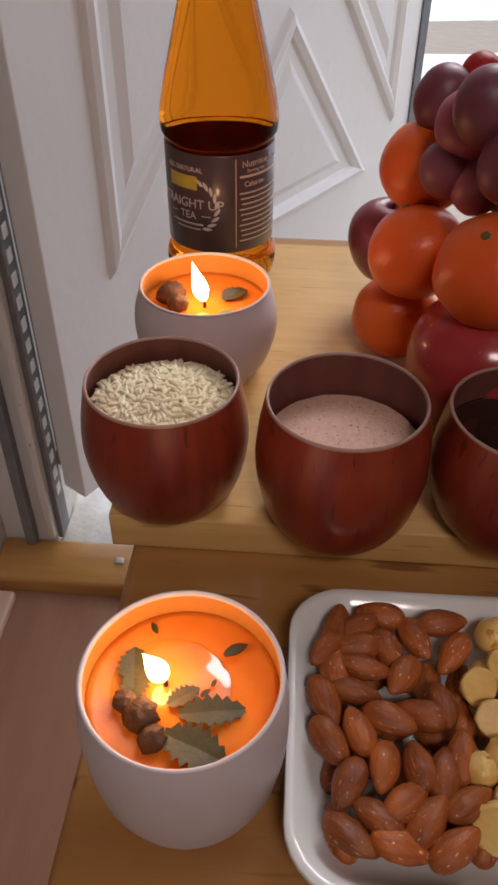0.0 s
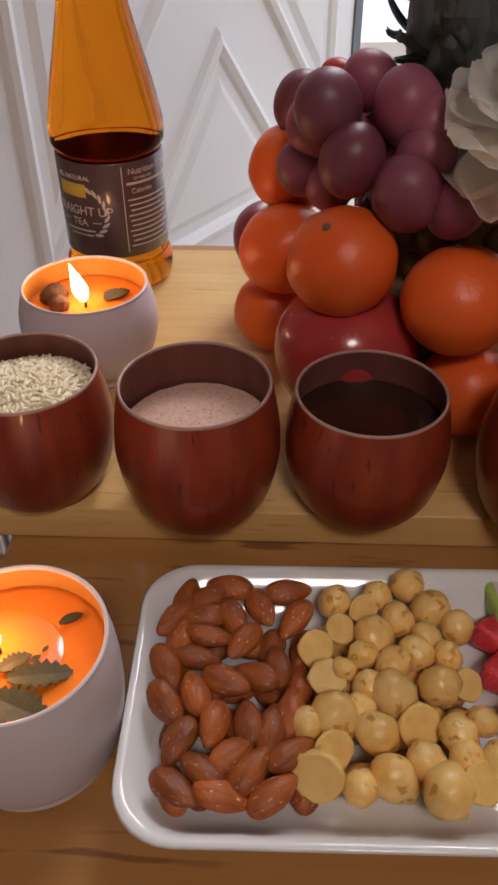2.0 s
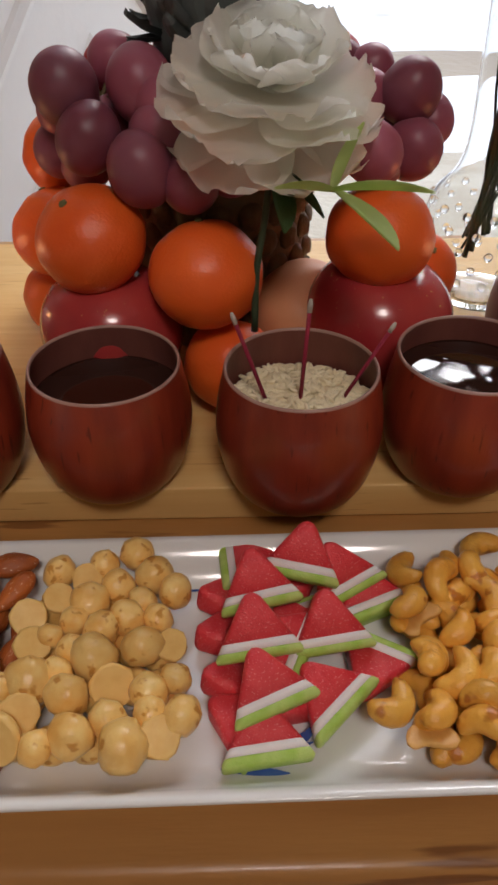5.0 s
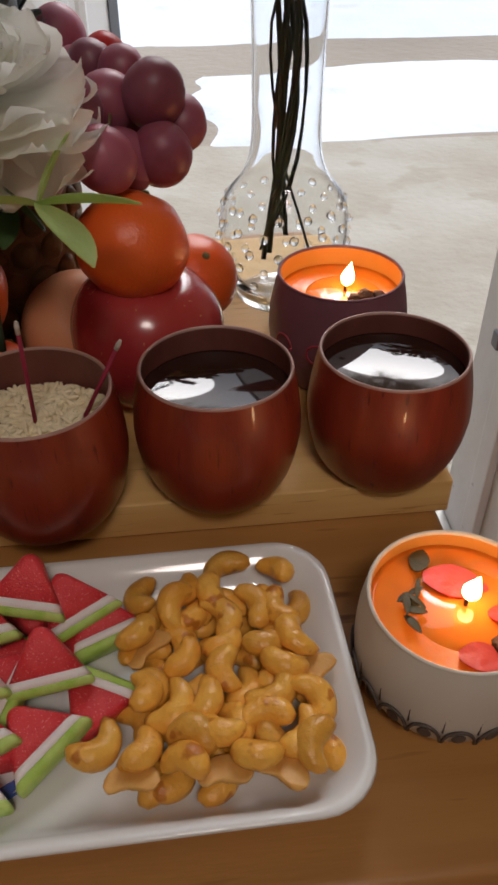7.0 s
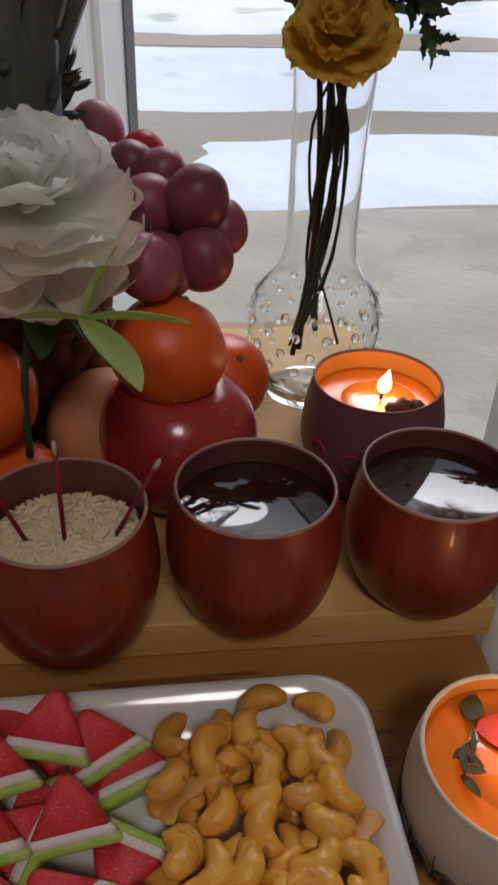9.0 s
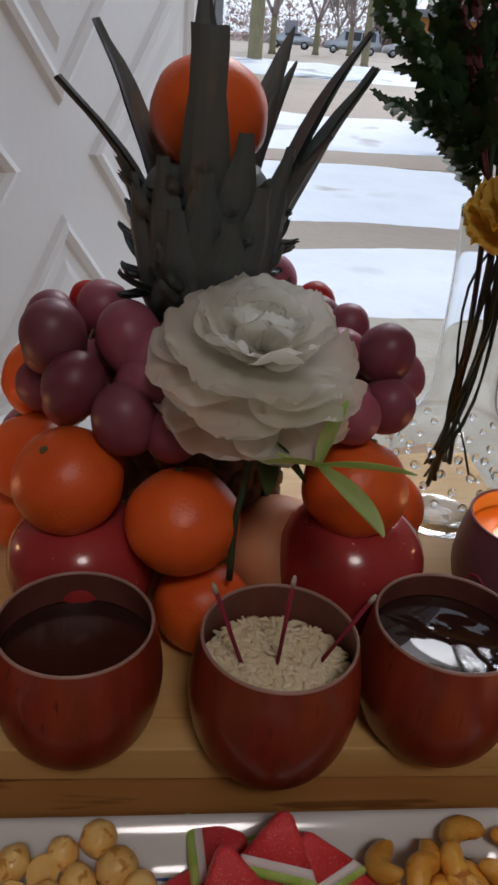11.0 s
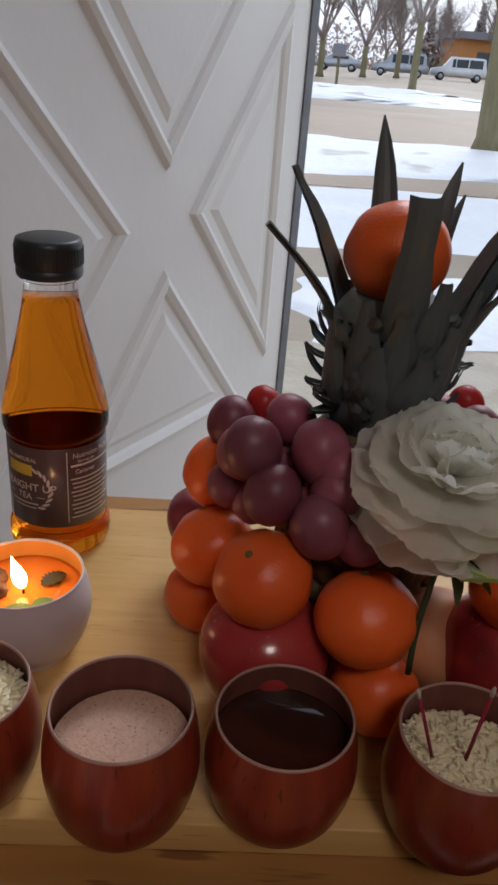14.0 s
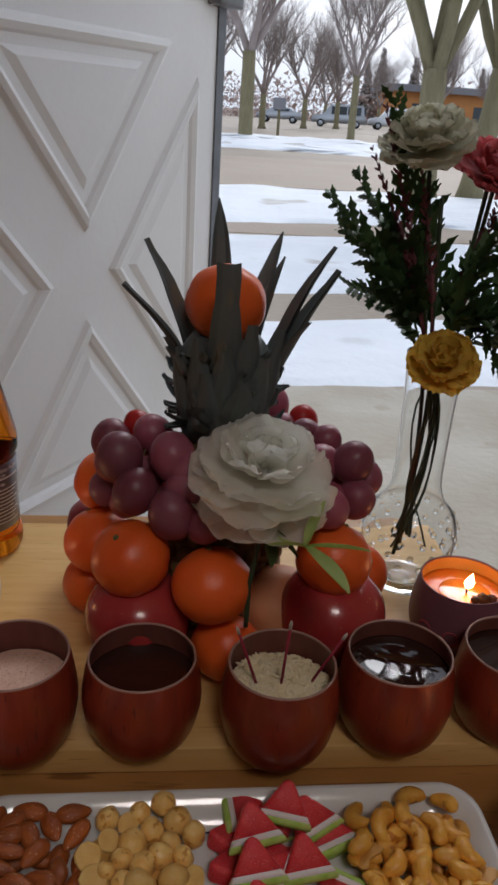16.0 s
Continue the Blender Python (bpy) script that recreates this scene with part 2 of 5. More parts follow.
M_BARK = mat("bark", (0.16, 0.14, 0.075), (0.24, 0.21, 0.12), 5, 0.9, 0.6, 24, stretch=(3, 3, 0.6))
# far twigs, evergreens and brush: distance haze put into paler colours
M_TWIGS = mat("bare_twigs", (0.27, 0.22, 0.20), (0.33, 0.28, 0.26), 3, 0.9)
M_CONIFER_HAZED = mat("conifer", (0.30, 0.27, 0.25), (0.36, 0.31, 0.28), 1.5, 0.9)
M_HEDGE = mat("hazed_brown_bushes", (0.44, 0.33, 0.29), (0.36, 0.28, 0.25), 1.0, 0.9)
M_BRICK = mat("orange_wall", (0.55, 0.25, 0.08), (0.48, 0.21, 0.07), 0.6, 0.8)
M_ROOF = mat("grey_roof", (0.20, 0.20, 0.22), (0.26, 0.26, 0.28), 0.5, 0.8)
M_PANE = mat("dark_pane", (0.04, 0.05, 0.06), (0.06, 0.07, 0.08), 1, 0.1)
M_SILVER = mat("silver_car_paint", (0.42, 0.44, 0.47), (0.36, 0.38, 0.41), 3, 0.3, metal=0.5)
M_CARWHITE = mat("white_car_paint", (0.70, 0.72, 0.73), (0.62, 0.64, 0.65), 3, 0.3)
M_CARBLUE = mat("blue_car_paint", (0.03, 0.06, 0.22), (0.04, 0.08, 0.26), 3, 0.3)
M_TYRE = mat("tyre", (0.02, 0.02, 0.02), (0.03, 0.03, 0.03), 20, 0.8)
M_LIGHTRED = mat("tail_light", (0.5, 0.02, 0.02), (0.4, 0.02, 0.02), 20, 0.3)
M_INCENSE = mat("incense_red", (0.32, 0.02, 0.05), (0.24, 0.015, 0.04), 200, 0.8)
M_ASH = mat("ash_tip", (0.55, 0.50, 0.45), (0.42, 0.38, 0.34), 400, 0.9)


def let_light_through(m, share):
    """Thin petals and leaves pass part of the light on."""
    n, l = m.node_tree.nodes, m.node_tree.links
    p, out = n["Principled BSDF"], n["Material Output"]
    tr, mx = n.new("ShaderNodeBsdfTranslucent"), n.new("ShaderNodeMixShader")
    l.new(p.inputs["Base Color"].links[0].from_socket, tr.inputs["Color"])
    mx.inputs[0].default_value = share
    l.new(p.outputs[0], mx.inputs[1])
    l.new(tr.outputs[0], mx.inputs[2])
    l.new(mx.outputs[0], out.inputs["Surface"])


for m, share in ((M_PEONY, 0.72), (M_GRAPE_BACKLIT, 0.4), (M_SILKLEAF, 0.45), (M_YELLOW, 0.4), (M_WHITEROSE, 0.45), (M_PINK, 0.4), (M_FERN, 0.3), (M_GREENLEAF, 0.3)):
    let_light_through(m, share)


def flame_material():
    m = bpy.data.materials.new("candle_flame")
    m.use_nodes = True
    n, l = m.node_tree.nodes, m.node_tree.links
    p = n["Principled BSDF"]
    co, sep, rp = n.new("ShaderNodeTexCoord"), n.new("ShaderNodeSeparateXYZ"), n.new("ShaderNodeValToRGB")
    l.new(co.outputs["Generated"], sep.inputs[0])
    l.new(sep.outputs["Z"], rp.inputs[0])
    rp.color_ramp.elements[0].color, rp.color_ramp.elements[1].color = (1, 0.42, 0.10, 1), (1, 0.62, 0.22, 1)
    mid = rp.color_ramp.elements.new(0.45)
    mid.color = (1, 0.76, 0.40, 1)
    l.new(rp.outputs[0], p.inputs["Emission Color"])
    p.inputs["Emission Strength"].default_value = 13.0
    p.inputs["Base Color"].default_value = (1, 0.8, 0.5, 1)
    return m


M_FLAME = flame_material()
# glow for the diffuser of the added, unseen fill lamp
M_FILL_GLOW = mat("fill_lamp_diffuser", (1.0, 0.82, 0.62), (1.0, 0.82, 0.62), 5, 0.5, emit=3.0)


# ---- builders ----
def thing(name, place, label, category, group="", rz=0.0):
    ob = new(name)
    ob.matrix_world = pose(*place, 0, 0, rz)
    ob.empty_display_size = 0.01
    return tagged(ob, label, category, group)


def link(name, bm, material, smooth=True):
    me = bpy.data.meshes.new(name)
    bmesh.ops.recalc_face_normals(bm, faces=bm.faces)
    bm.to_mesh(me)
    bm.free()
    me.materials.append(material)
    if smooth:
        me.polygons.foreach_set("use_smooth", [True] * len(me.polygons))
    return new(name, me)


def part(name, bm, material, parent, label="", at=None, smooth=True):
    ob = link(name, bm, material, smooth)
    ob.parent = parent
    if at is not None:
        ob.matrix_local = at
    return tagged(ob, label)


def lathe(profile, seg=48, closed=False):
    bm = bmesh.new()
    rings = []
    for r, z in profile:
        if r < 1e-6:
            rings.append([bm.verts.new((0, 0, z))])
        else:
            rings.append([bm.verts.new((r * math.cos(2 * math.pi * k / seg), r * math.sin(2 * math.pi * k / seg), z)) for k in range(seg)])
    pairs = list(zip(rings, rings[1:])) + ([(rings[-1], rings[0])] if closed else [])
    for a, b in pairs:
        for k in range(seg):
            q = (k + 1) % seg
            if len(a) == 1 and len(b) > 1:
                bm.faces.new((a[0], b[k], b[q]))
            elif len(b) == 1 and len(a) > 1:
                bm.faces.new((a[k], b[0], a[q]))
            elif len(a) > 1:
                bm.faces.new((a[k], b[k], b[q], a[q]))
    return bm


def curve(points, steps=5):
    """Catmull-Rom through points."""
    p = [Vector(q) for q in points]
    p = [2 * p[0] - p[1]] + p + [2 * p[-1] - p[-2]]
    out = []
    for k in range(1, len(p) - 2):
        for s in range(steps):
            t = s / steps
            a, b, c, d = p[k - 1 : k + 3]
            out.append(0.5 * (2 * b + (c - a) * t + (2 * a - 5 * b + 4 * c - d) * t * t + (3 * b - a - 3 * c + d) * t**3))
    return out + [p[-2]]


def smooth_profile(points, steps=5):
    return [(max(q.x, 0.0), q.y) for q in curve([(a, b, 0) for a, b in points], steps)]


def tube(bm, points, radii, seg=6):
    pts = [Vector(q) for q in points]
    last = None
    for k, q in enumerate(pts):
        d = (pts[min(k + 1, len(pts) - 1)] - pts[max(k - 1, 0)]).normalized()
        side = d.cross(Vector((0.31, 0.17, 0.93)))
        side = (side if side.length > 1e-4 else d.cross(Vector((1, 0, 0)))).normalized()
        up = side.cross(d)
        r = radii[k] if isinstance(radii, (list, tuple)) else radii
        ring = [bm.verts.new(q + r * (side * math.cos(2 * math.pi * j / seg) + up * math.sin(2 * math.pi * j / seg))) for j in range(seg)]
        if last:
            for j in range(seg):
                bm.faces.new((last[j], last[(j + 1) % seg], ring[(j + 1) % seg], ring[j]))
        else:
            bm.faces.new(ring[::-1])
        last = ring
    bm.faces.new(last)
    return bm


def ball(r=1.0, u=20, v=12, squash=(1, 1, 1), rough=0.0, freq=3.0, seed=0.0):
    bm = bmesh.new()
    bmesh.ops.create_uvsphere(bm, u_segments=u, v_segments=v, radius=1.0)
    for w in bm.verts:
        d = w.co.copy()
        k = 1 + rough * noise.noise(d * freq + Vector((seed, seed * 2, 5)))
        w.co = Vector((d.x * squash[0], d.y * squash[1], d.z * squash[2])) * r * k
    return bm


def box(x0, y0, z0, x1, y1, z1, bevel=0.0, seg=2):
    bm = bmesh.new()
    bmesh.ops.create_cube(bm, size=1.0)
    for w in bm.verts:
        w.co = Vector(((x0 + x1) / 2 + w.co.x * (x1 - x0), (y0 + y1) / 2 + w.co.y * (y1 - y0), (z0 + z1) / 2 + w.co.z * (z1 - z0)))
    if bevel:
        bmesh.ops.bevel(bm, geom=list(bm.edges), offset=bevel, segments=seg, affect="EDGES", profile=0.6)
    return bm


def slab(outline, z0, z1):
    """A prism over a flat outline."""
    bm = bmesh.new()
    low = [bm.verts.new((x, y, z0)) for x, y in outline]
    high = [bm.verts.new((x, y, z1)) for x, y in outline]
    bm.faces.new(low[::-1])
    bm.faces.new(high)
    for k in range(len(outline)):
        q = (k + 1) % len(outline)
        bm.faces.new((low[k], low[q], high[q], high[k]))
    return bm


def blade(length, width, thick=0.0008, bend=0.3, rows=7, notch=0.0, cup=0.2, teeth=9):
    """A leaf or petal along +x from the origin: curved, with thickness and an optional toothed edge."""
    bm = bmesh.new()
    grid = []
    n = rows if not notch else max(rows, 2 * teeth)
    for i in range(n + 1):
        t = i / n
        w = width * (math.sin(math.pi * min(1, t * 0.93 + 0.06)) ** 0.75)
        if notch and i % 2:
            w *= 1 - notch
        z = -bend * length * t * t
        grid.append([(length * t, -w, z + cup * w), (length * t, 0, z), (length * t, w, z + cup * w)])
    for up in (thick / 2, -thick / 2):
        vs = [[bm.verts.new((x, y, z + up)) for x, y, z in row] for row in grid]
        for a, b in zip(vs, vs[1:]):
            for k in range(2):
                bm.faces.new((a[k], a[k + 1], b[k + 1], b[k]) if up > 0 else (a[k], b[k], b[k + 1], a[k + 1]))
    return bm


def setting(name, bm, material, label, smooth=False):
    return tagged(link(name, bm, material, smooth), label, "", "", "structure")


# ---- the room and the doorway ----
X0, X1, YIN, YOUT, TOP = -0.30, 0.69, 0.64, 0.80, 1.45
setting("floor", box(-2.2, -2.6, FLOOR - 0.1, 2.6, 0.655, FLOOR), M_FLOOR, "brown wood-look floor of a dim room")
setting("ceiling", box(-2.2, -2.6, 1.85, 2.6, YOUT, 1.95), M_CEIL, "plain white ceiling")
setting("wall_west", box(-2.3, -2.6, FLOOR, -2.2, YOUT, 1.85), M_WALL, "plain painted wall")
setting("wall_east", box(2.6, -2.6, FLOOR, 2.7, YOUT, 1.85), M_WALL, "plain painted wall")
setting("wall_south", box(-2.3, -2.7, FLOOR, 2.7, -2.6, 1.85), M_WALL, "plain painted wall of a dim room")
setting("wall_north_left", box(-2.2, YIN, FLOOR, X0 - 0.08, YOUT, 1.85), M_WALL, "painted wall beside the open doorway")
setting("wall_north_right", box(X1 + 0.03, YIN, FLOOR, 2.6, YOUT, 1.85), M_WALL, "painted wall beside the open doorway")
setting("wall_north_lintel", box(X0 - 0.08, YIN, TOP, X1 + 0.03, YOUT, 1.85), M_WALL, "wall over the open doorway")

# unseen ceiling lamp and area light, added to brighten the front sides
ceiling_lamp = thing("ceiling_lamp", (0.35, -1.15, 1.85), "flat round warm white ceiling lamp, added out of view as fill", "lamp")
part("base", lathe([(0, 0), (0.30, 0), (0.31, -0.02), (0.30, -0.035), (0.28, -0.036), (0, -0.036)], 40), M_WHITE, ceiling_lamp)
part("diffuser", lathe([(0, -0.060), (0.18, -0.056), (0.26, -0.045), (0.278, -0.0365)], 40), M_FILL_GLOW, ceiling_lamp, "glowing milky diffuser of the added fill lamp")
added_room_fill = new("added_room_fill", bpy.data.lights.new("added_room_fill", "AREA"))
added_room_fill.data.shape, added_room_fill.data.size, added_room_fill.data.energy, added_room_fill.data.color = "DISK", 0.5, FILL_WATTS, (1.0, 0.88, 0.79)
added_room_fill.location = (0.35, -1.15, 1.78)

frame_l = thing("door_frame", (X0, YIN, FLOOR), "scuffed white door frame with a grey slotted strip", "door frame")
part("jamb", box(-0.079, 0.098, 0, 0.0, 0.185, TOP - FLOOR, 0.003), M_JAMB, frame_l, smooth=False)
part("casing", box(-0.150, -0.024, 0, -0.078, -0.002, TOP - FLOOR, 0.004), M_JAMB, frame_l, smooth=False)
part("stop", box(-0.012, 0.088, 0.03, 0.0, 0.0975, TOP - FLOOR, 0.003), M_JAMB, frame_l, smooth=False)
part("weather_strip", box(0.0005, 0.10, 0.02, 0.008, 0.135, TOP - FLOOR, 0.002), M_STRIP, frame_l, "dark grey slotted strip", smooth=False)
for k in range(60):
    part("slot", box(0.0082, 0.108, 0, 0.0095, 0.122, 0.016, 0.0), M_DOOR, frame_l, at=pose(0, 0, 0.10 + k * 0.030), smooth=False)
# rabbet coloured grey for the shade beside the hinge
part("rabbet", box(0.0085, 0.136, 0.14, 0.022, 0.170, TOP - FLOOR, 0.002), M_RABBET_SHADE, frame_l, "rabbet with its shade put into a grey colour", smooth=False)
part("kick_plate", box(-0.042, 0.080, 0.023, -0.028, 0.0975, 0.42, 0.002), M_STRIP, frame_l, "dark metal edge strip", smooth=False)
part("sill_block", box(0.0, 0.15, 0.12, 0.045, 0.20, 0.145, 0.003), M_SILL, frame_l, "chipped wooden block", smooth=False)
mat_board = tagged(link("floor_board", box(-0.95, 0.05, FLOOR + 0.0005, -0.335, 0.640, FLOOR + 0.018, 0.006, 3), M_MATBOARD), "pale worn board lying on the floor by the door", "board")
frame_r = thing("door_frame", (X1, YIN, FLOOR), "white door frame post with hinge marks", "door frame")
part("jamb", box(0.0, -0.012, 0, 0.03, 0.185, TOP - FLOOR, 0.003), M_JAMB, frame_r, smooth=False)
part("casing", box(0.028, -0.024, 0, 0.10, -0.002, TOP - FLOOR, 0.004), M_JAMB, frame_r, smooth=False)
part("stop", box(-0.012, 0.05, 0, 0.0, 0.09, TOP - FLOOR, 0.003), M_JAMB, frame_r, smooth=False)
for z in (0.35, 0.62, 1.1):
    part("strike_plate", box(-0.014, 0.10, 0, -0.0005, 0.118, 0.022, 0.002), M_STRIP, frame_r, at=pose(0, 0, z), smooth=False)
sill = thing("threshold", (0, 0, FLOOR), "oak threshold board in front of a worn metal sill", "threshold")
part("oak_board", box(X0 - 0.078, 0.655, -0.02, X1, 0.735, 0.022, 0.006), M_SILL, sill)
part("metal_sill", box(X0, 0.738, -0.05, X1, 0.92, 0.008, 0.004), M_ALU, sill, "worn dirty metal sill", smooth=False)
for x in (-0.20, 0.15, 0.45):
    part("screw", box(-0.006, -0.006, 0, 0.006, 0.006, 0.003, 0.002), M_ALU, sill, at=pose(x, 0.70, 0.022))

# the open door leaf, turned outward on its hinges
LEAF_TURN, LEAF_W = 57.0, 0.80
door = thing("door_leaf", (-0.215, 0.783, FLOOR + 0.012), "white crossbuck door standing open to the outside", "door", "", LEAF_TURN)
door["kind"] = "structure"
part("leaf", box(-0.058, 0, 0.10, LEAF_W, 0.042, 2.03, 0.002), M_DOOR, door, smooth=False)
part("edge_seal", box(LEAF_W + 0.0005, 0.004, 0.10, LEAF_W + 0.010, 0.046, 2.03, 0.002), M_EDGE, door, "dark worn rubber edge seal", smooth=False)
part("edge_strip", box(LEAF_W - 0.016, -0.004, 0.10, LEAF_W + 0.010, -0.0005, 2.03, 0.001), M_EDGE, door, "dark worn edge strip", smooth=False)


def crossbuck(corners):
    """A triangular moulding frame round a raised panel, proud of the leaf's inner face (-y)."""
    bm = bmesh.new()
    c = [Vector(p) for p in corners]
    mid = (c[0] + c[1] + c[2]) / 3
    sides = [(c[k] - c[(k + 1) % 3]).length for k in range(3)]
    inr = abs((c[1] - c[0]).cross(c[2] - c[0])) / sum(sides)
    ic = (sides[1] * c[0] + sides[2] * c[1] + sides[0] * c[2]) / sum(sides)
    rings = []
    for inset, lift in ((0, 0), (0.005, 0.008), (0.013, 0.011), (0.022, 0.006), (0.026, 0.001), (0.040, 0.001), (0.052, 0.007)):
        f = max(0.03, 1 - inset / inr)
        rings.append([bm.verts.new(((ic + (p - ic) * f).x, -lift, (ic + (p - ic) * f).y)) for p in c])
    for a, b in zip(rings, rings[1:]):
        for k in range(3):
            q = (k + 1) % 3
            bm.faces.new((a[k], a[q], b[q], b[k]))
    bm.faces.new(rings[-1])
    return bm


HS, HZ = LEAF_W / 2 - 0.005, 0.125 - FLOOR - 0.012
for tri in (((0.006, 0.069), (-0.246, 0.362), (0.243, 0.362)), ((0.006, -0.072), (0.250, -0.362), (-0.240, -0.362)),
            ((0.065, 0.003), (0.327, 0.310), (0.327, -0.300)), ((-0.072, -0.005), (-0.360, -0.315), (-0.360, 0.305))):
    part("crossbuck_panel", crossbuck([(HS + a, HZ + b) for a, b in tri]), M_DOOR, door, smooth=False)
bm = box(LEAF_W - 0.055, -0.030, 1.140, LEAF_W + 0.03, 0.0, 1.185, 0.006)
part("latch", bm, M_STRIP, door, "dark metal latch")

# ---- outdoors ----
setting("ground", box(-400, -400, GROUND - 0.3, 400, 900, GROUND), M_GROUND, "wet sandy ground with melting snow")
setting("landing", box(-2.5, 0.925, GROUND, 4.0, 3.14, GROUND + 0.006), M_CONC, "sandy concrete landing outside the door")
setting("road", box(-120, 12.8, GROUND, 160, 20.8, GROUND + 0.006), M_ROAD, "brown slushy winter road")
setting("pavement", box(-120, 7.7, GROUND, 160, 8.5, GROUND + 0.005), M_ROAD, "wet narrow pavement between snow banks")


def snow_bank(x0, x1, y0, y1, high, nx, ny, ragged, seed):
    bm = bmesh.new()
    rows = []
    for j in range(ny + 1):
        row = []
        for i in range(nx + 1):
            u, v = i / nx, j / ny
            x, y = x0 + (x1 - x0) * u, y0 + (y1 - y0) * v
            e = min(u * (x1 - x0), (1 - u) * (x1 - x0), v * (y1 - y0), (1 - v) * (y1 - y0))
            wob = ragged * noise.noise(Vector((x * 1.1 / max(1, ragged * 3), y * 0.7, seed)))
            if j in (0, ny):
                y += wob
            h = high * min(1.0, e / (0.3 * (y1 - y0))) ** 0.6
            h *= 0.75 + 0.5 * noise.noise(Vector((x * 1.3, y * 1.3, seed + 3)))
            h += 0.02 * noise.noise(Vector((x * 5, y * 5, seed))) * min(1, e * 4)
            x += ragged * 1.6 * noise.noise(Vector((y * 1.9, seed, x * 0.15)))
            y += ragged * 0.8 * noise.noise(Vector((x * 0.8, seed + 5, y * 0.2)))
            row.append(bm.verts.new((x, y, GROUND + (0.012 + max(0, h) if e > 0 else -0.02))))
        rows.append(row)
    for a, b in zip(rows, rows[1:]):
        for i in range(nx):
            bm.faces.new((a[i], a[i + 1], b[i + 1], b[i]))
    return tagged(link("snow_bank", bm, M_SNOW), "old white snow bank with grey footprints", "snow", "snow banks", "stuff")


snow_bank(0.45, 9, 3.20, 4.35, 0.05, 110, 22, 0.25, 1)
snow_bank(-14, -0.4, 3.4, 7.5, 0.08, 90, 30, 0.3, 2)
snow_bank(-0.4, 20, 5.1, 7.6, 0.07, 150, 30, 0.35, 3)
snow_bank(-30, 40, 8.6, 12.6, 0.10, 160, 24, 0.4, 4)
snow_bank(-60, 9.5, 24.5, 36, 0.22, 120, 20, 1.6, 5)
snow_bank(11, 60, 23, 26, 0.15, 90, 10, 0.8, 6)


def limb(bm, start, way, length, r, depth, rnd):
    n = 5
    pts, p, d = [], Vector(start), Vector(way).normalized()
    for k in range(n + 1):
        pts.append(p.copy())
        d = (d + Vector((rnd.uniform(-1, 1), rnd.uniform(-1, 1), rnd.uniform(-0.4, 0.7))) * 0.13).normalized()
        p = p + d * length / n
    radii = [r * (1 - 0.55 * k / n) for k in range(n + 1)]
    tube(bm, pts, radii, 7 if depth > 2 else (4 if depth > 0 else 3))
    if depth > 0:
        for k in range(2, n + 1):
            for _ in range(2 if depth > 1 else 3):
                w = (d + Vector((rnd.uniform(-1, 1), rnd.uniform(-1, 1), rnd.uniform(0.0, 0.9)))).normalized()
                limb(bm, pts[k], w, length * rnd.uniform(0.45, 0.68), radii[k] * 0.55, depth - 1, rnd)


def bare_tree(x, y, high, r, seed, label, lean=(0, 0), split=0.34):
    rnd = random.Random(seed)
    t = thing("bare_tree", (x, y, GROUND), label, "tree", "bare trees")
    trunk = bmesh.new()
    fork = high * split
    tube(trunk, [(0, 0, -0.05), (0, 0, 0.25), (lean[0] * 0.5, lean[1] * 0.5, fork * 0.5), (lean[0], lean[1], fork)], [r * 1.5, r * 1.05, r, r * 0.9], 12)
    part("trunk", trunk, M_BARK, t)
    crown = bmesh.new()
    for k in range(5):
        a = k * 1.257 + rnd.uniform(-0.3, 0.3)
        limb(crown, (lean[0], lean[1], fork * rnd.uniform(0.9, 1.0)), (math.cos(a) * 0.55, math.sin(a) * 0.55, 1), high * 0.36, r * 0.55, 3, rnd)
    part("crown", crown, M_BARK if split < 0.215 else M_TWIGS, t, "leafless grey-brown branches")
    return t


bare_tree(3.75, 11.7, 9.0, 0.19, 3, "old bare tree with a mossy yellow-green trunk", (-0.05, 0), 0.20)
bare_tree(4.75, 12.4, 9.0, 0.17, 8, "old bare tree with a mossy yellow-green trunk", (0.2, 0), 0.21)
bare_tree(2.6, 31.5, 9.0, 0.26, 12, "bare street tree standing in snow")
bare_tree(7.6, 36.0, 8.0, 0.16, 15, "slim bare tree standing in snow")
far_tree = bare_tree(1.2, 44.0, 9.0, 0.2, 19, "bare tree beyond the road", split=0.22)
for x, y, turn in ((5.2, 52, 40), (9.0, 60, 130), (12.5, 66, 200), (16, 92, 300), (23, 96, 75), (30, 98, 160), (36, 96, 250), (20, 64, 20)):
    copy_thing(far_tree, pose(x, y, GROUND, 0, 0, turn))


def conifer(x, y, high, seed):
    rnd = random.Random(seed)
    t = thing("conifer", (x, y, GROUND), "far evergreen tree with haze put into its pale colour", "tree", "far evergreens")
    trunk = bmesh.new()
    tube(trunk, [(0, 0, 0), (0, 0, high * 0.9)], [0.25, 0.05], 6)
    part("trunk", trunk, M_BARK, t)
    bm = bmesh.new()
    for k in range(260):
        f = rnd.random() ** 0.8
        a, w = rnd.uniform(0, 6.28), high * 0.16 * (1 - f) + 0.1
        c = Vector((math.cos(a) * w * rnd.uniform(0.3, 1), math.sin(a) * w * rnd.uniform(0.3, 1), high * (0.06 + 0.93 * f)))
        s = 0.28 + 0.5 * (1 - f)
        v = [bm.verts.new(c + Vector((rnd.uniform(-s, s), rnd.uniform(-s, s), rnd.uniform(-s, s) * 1.2))) for _ in range(4)]
        for q in ((0, 1, 2), (0, 2, 3), (0, 3, 1), (1, 3, 2)):
            bm.faces.new([v[i] for i in q])
    part("crown", bm, M_CONIFER_HAZED, t)


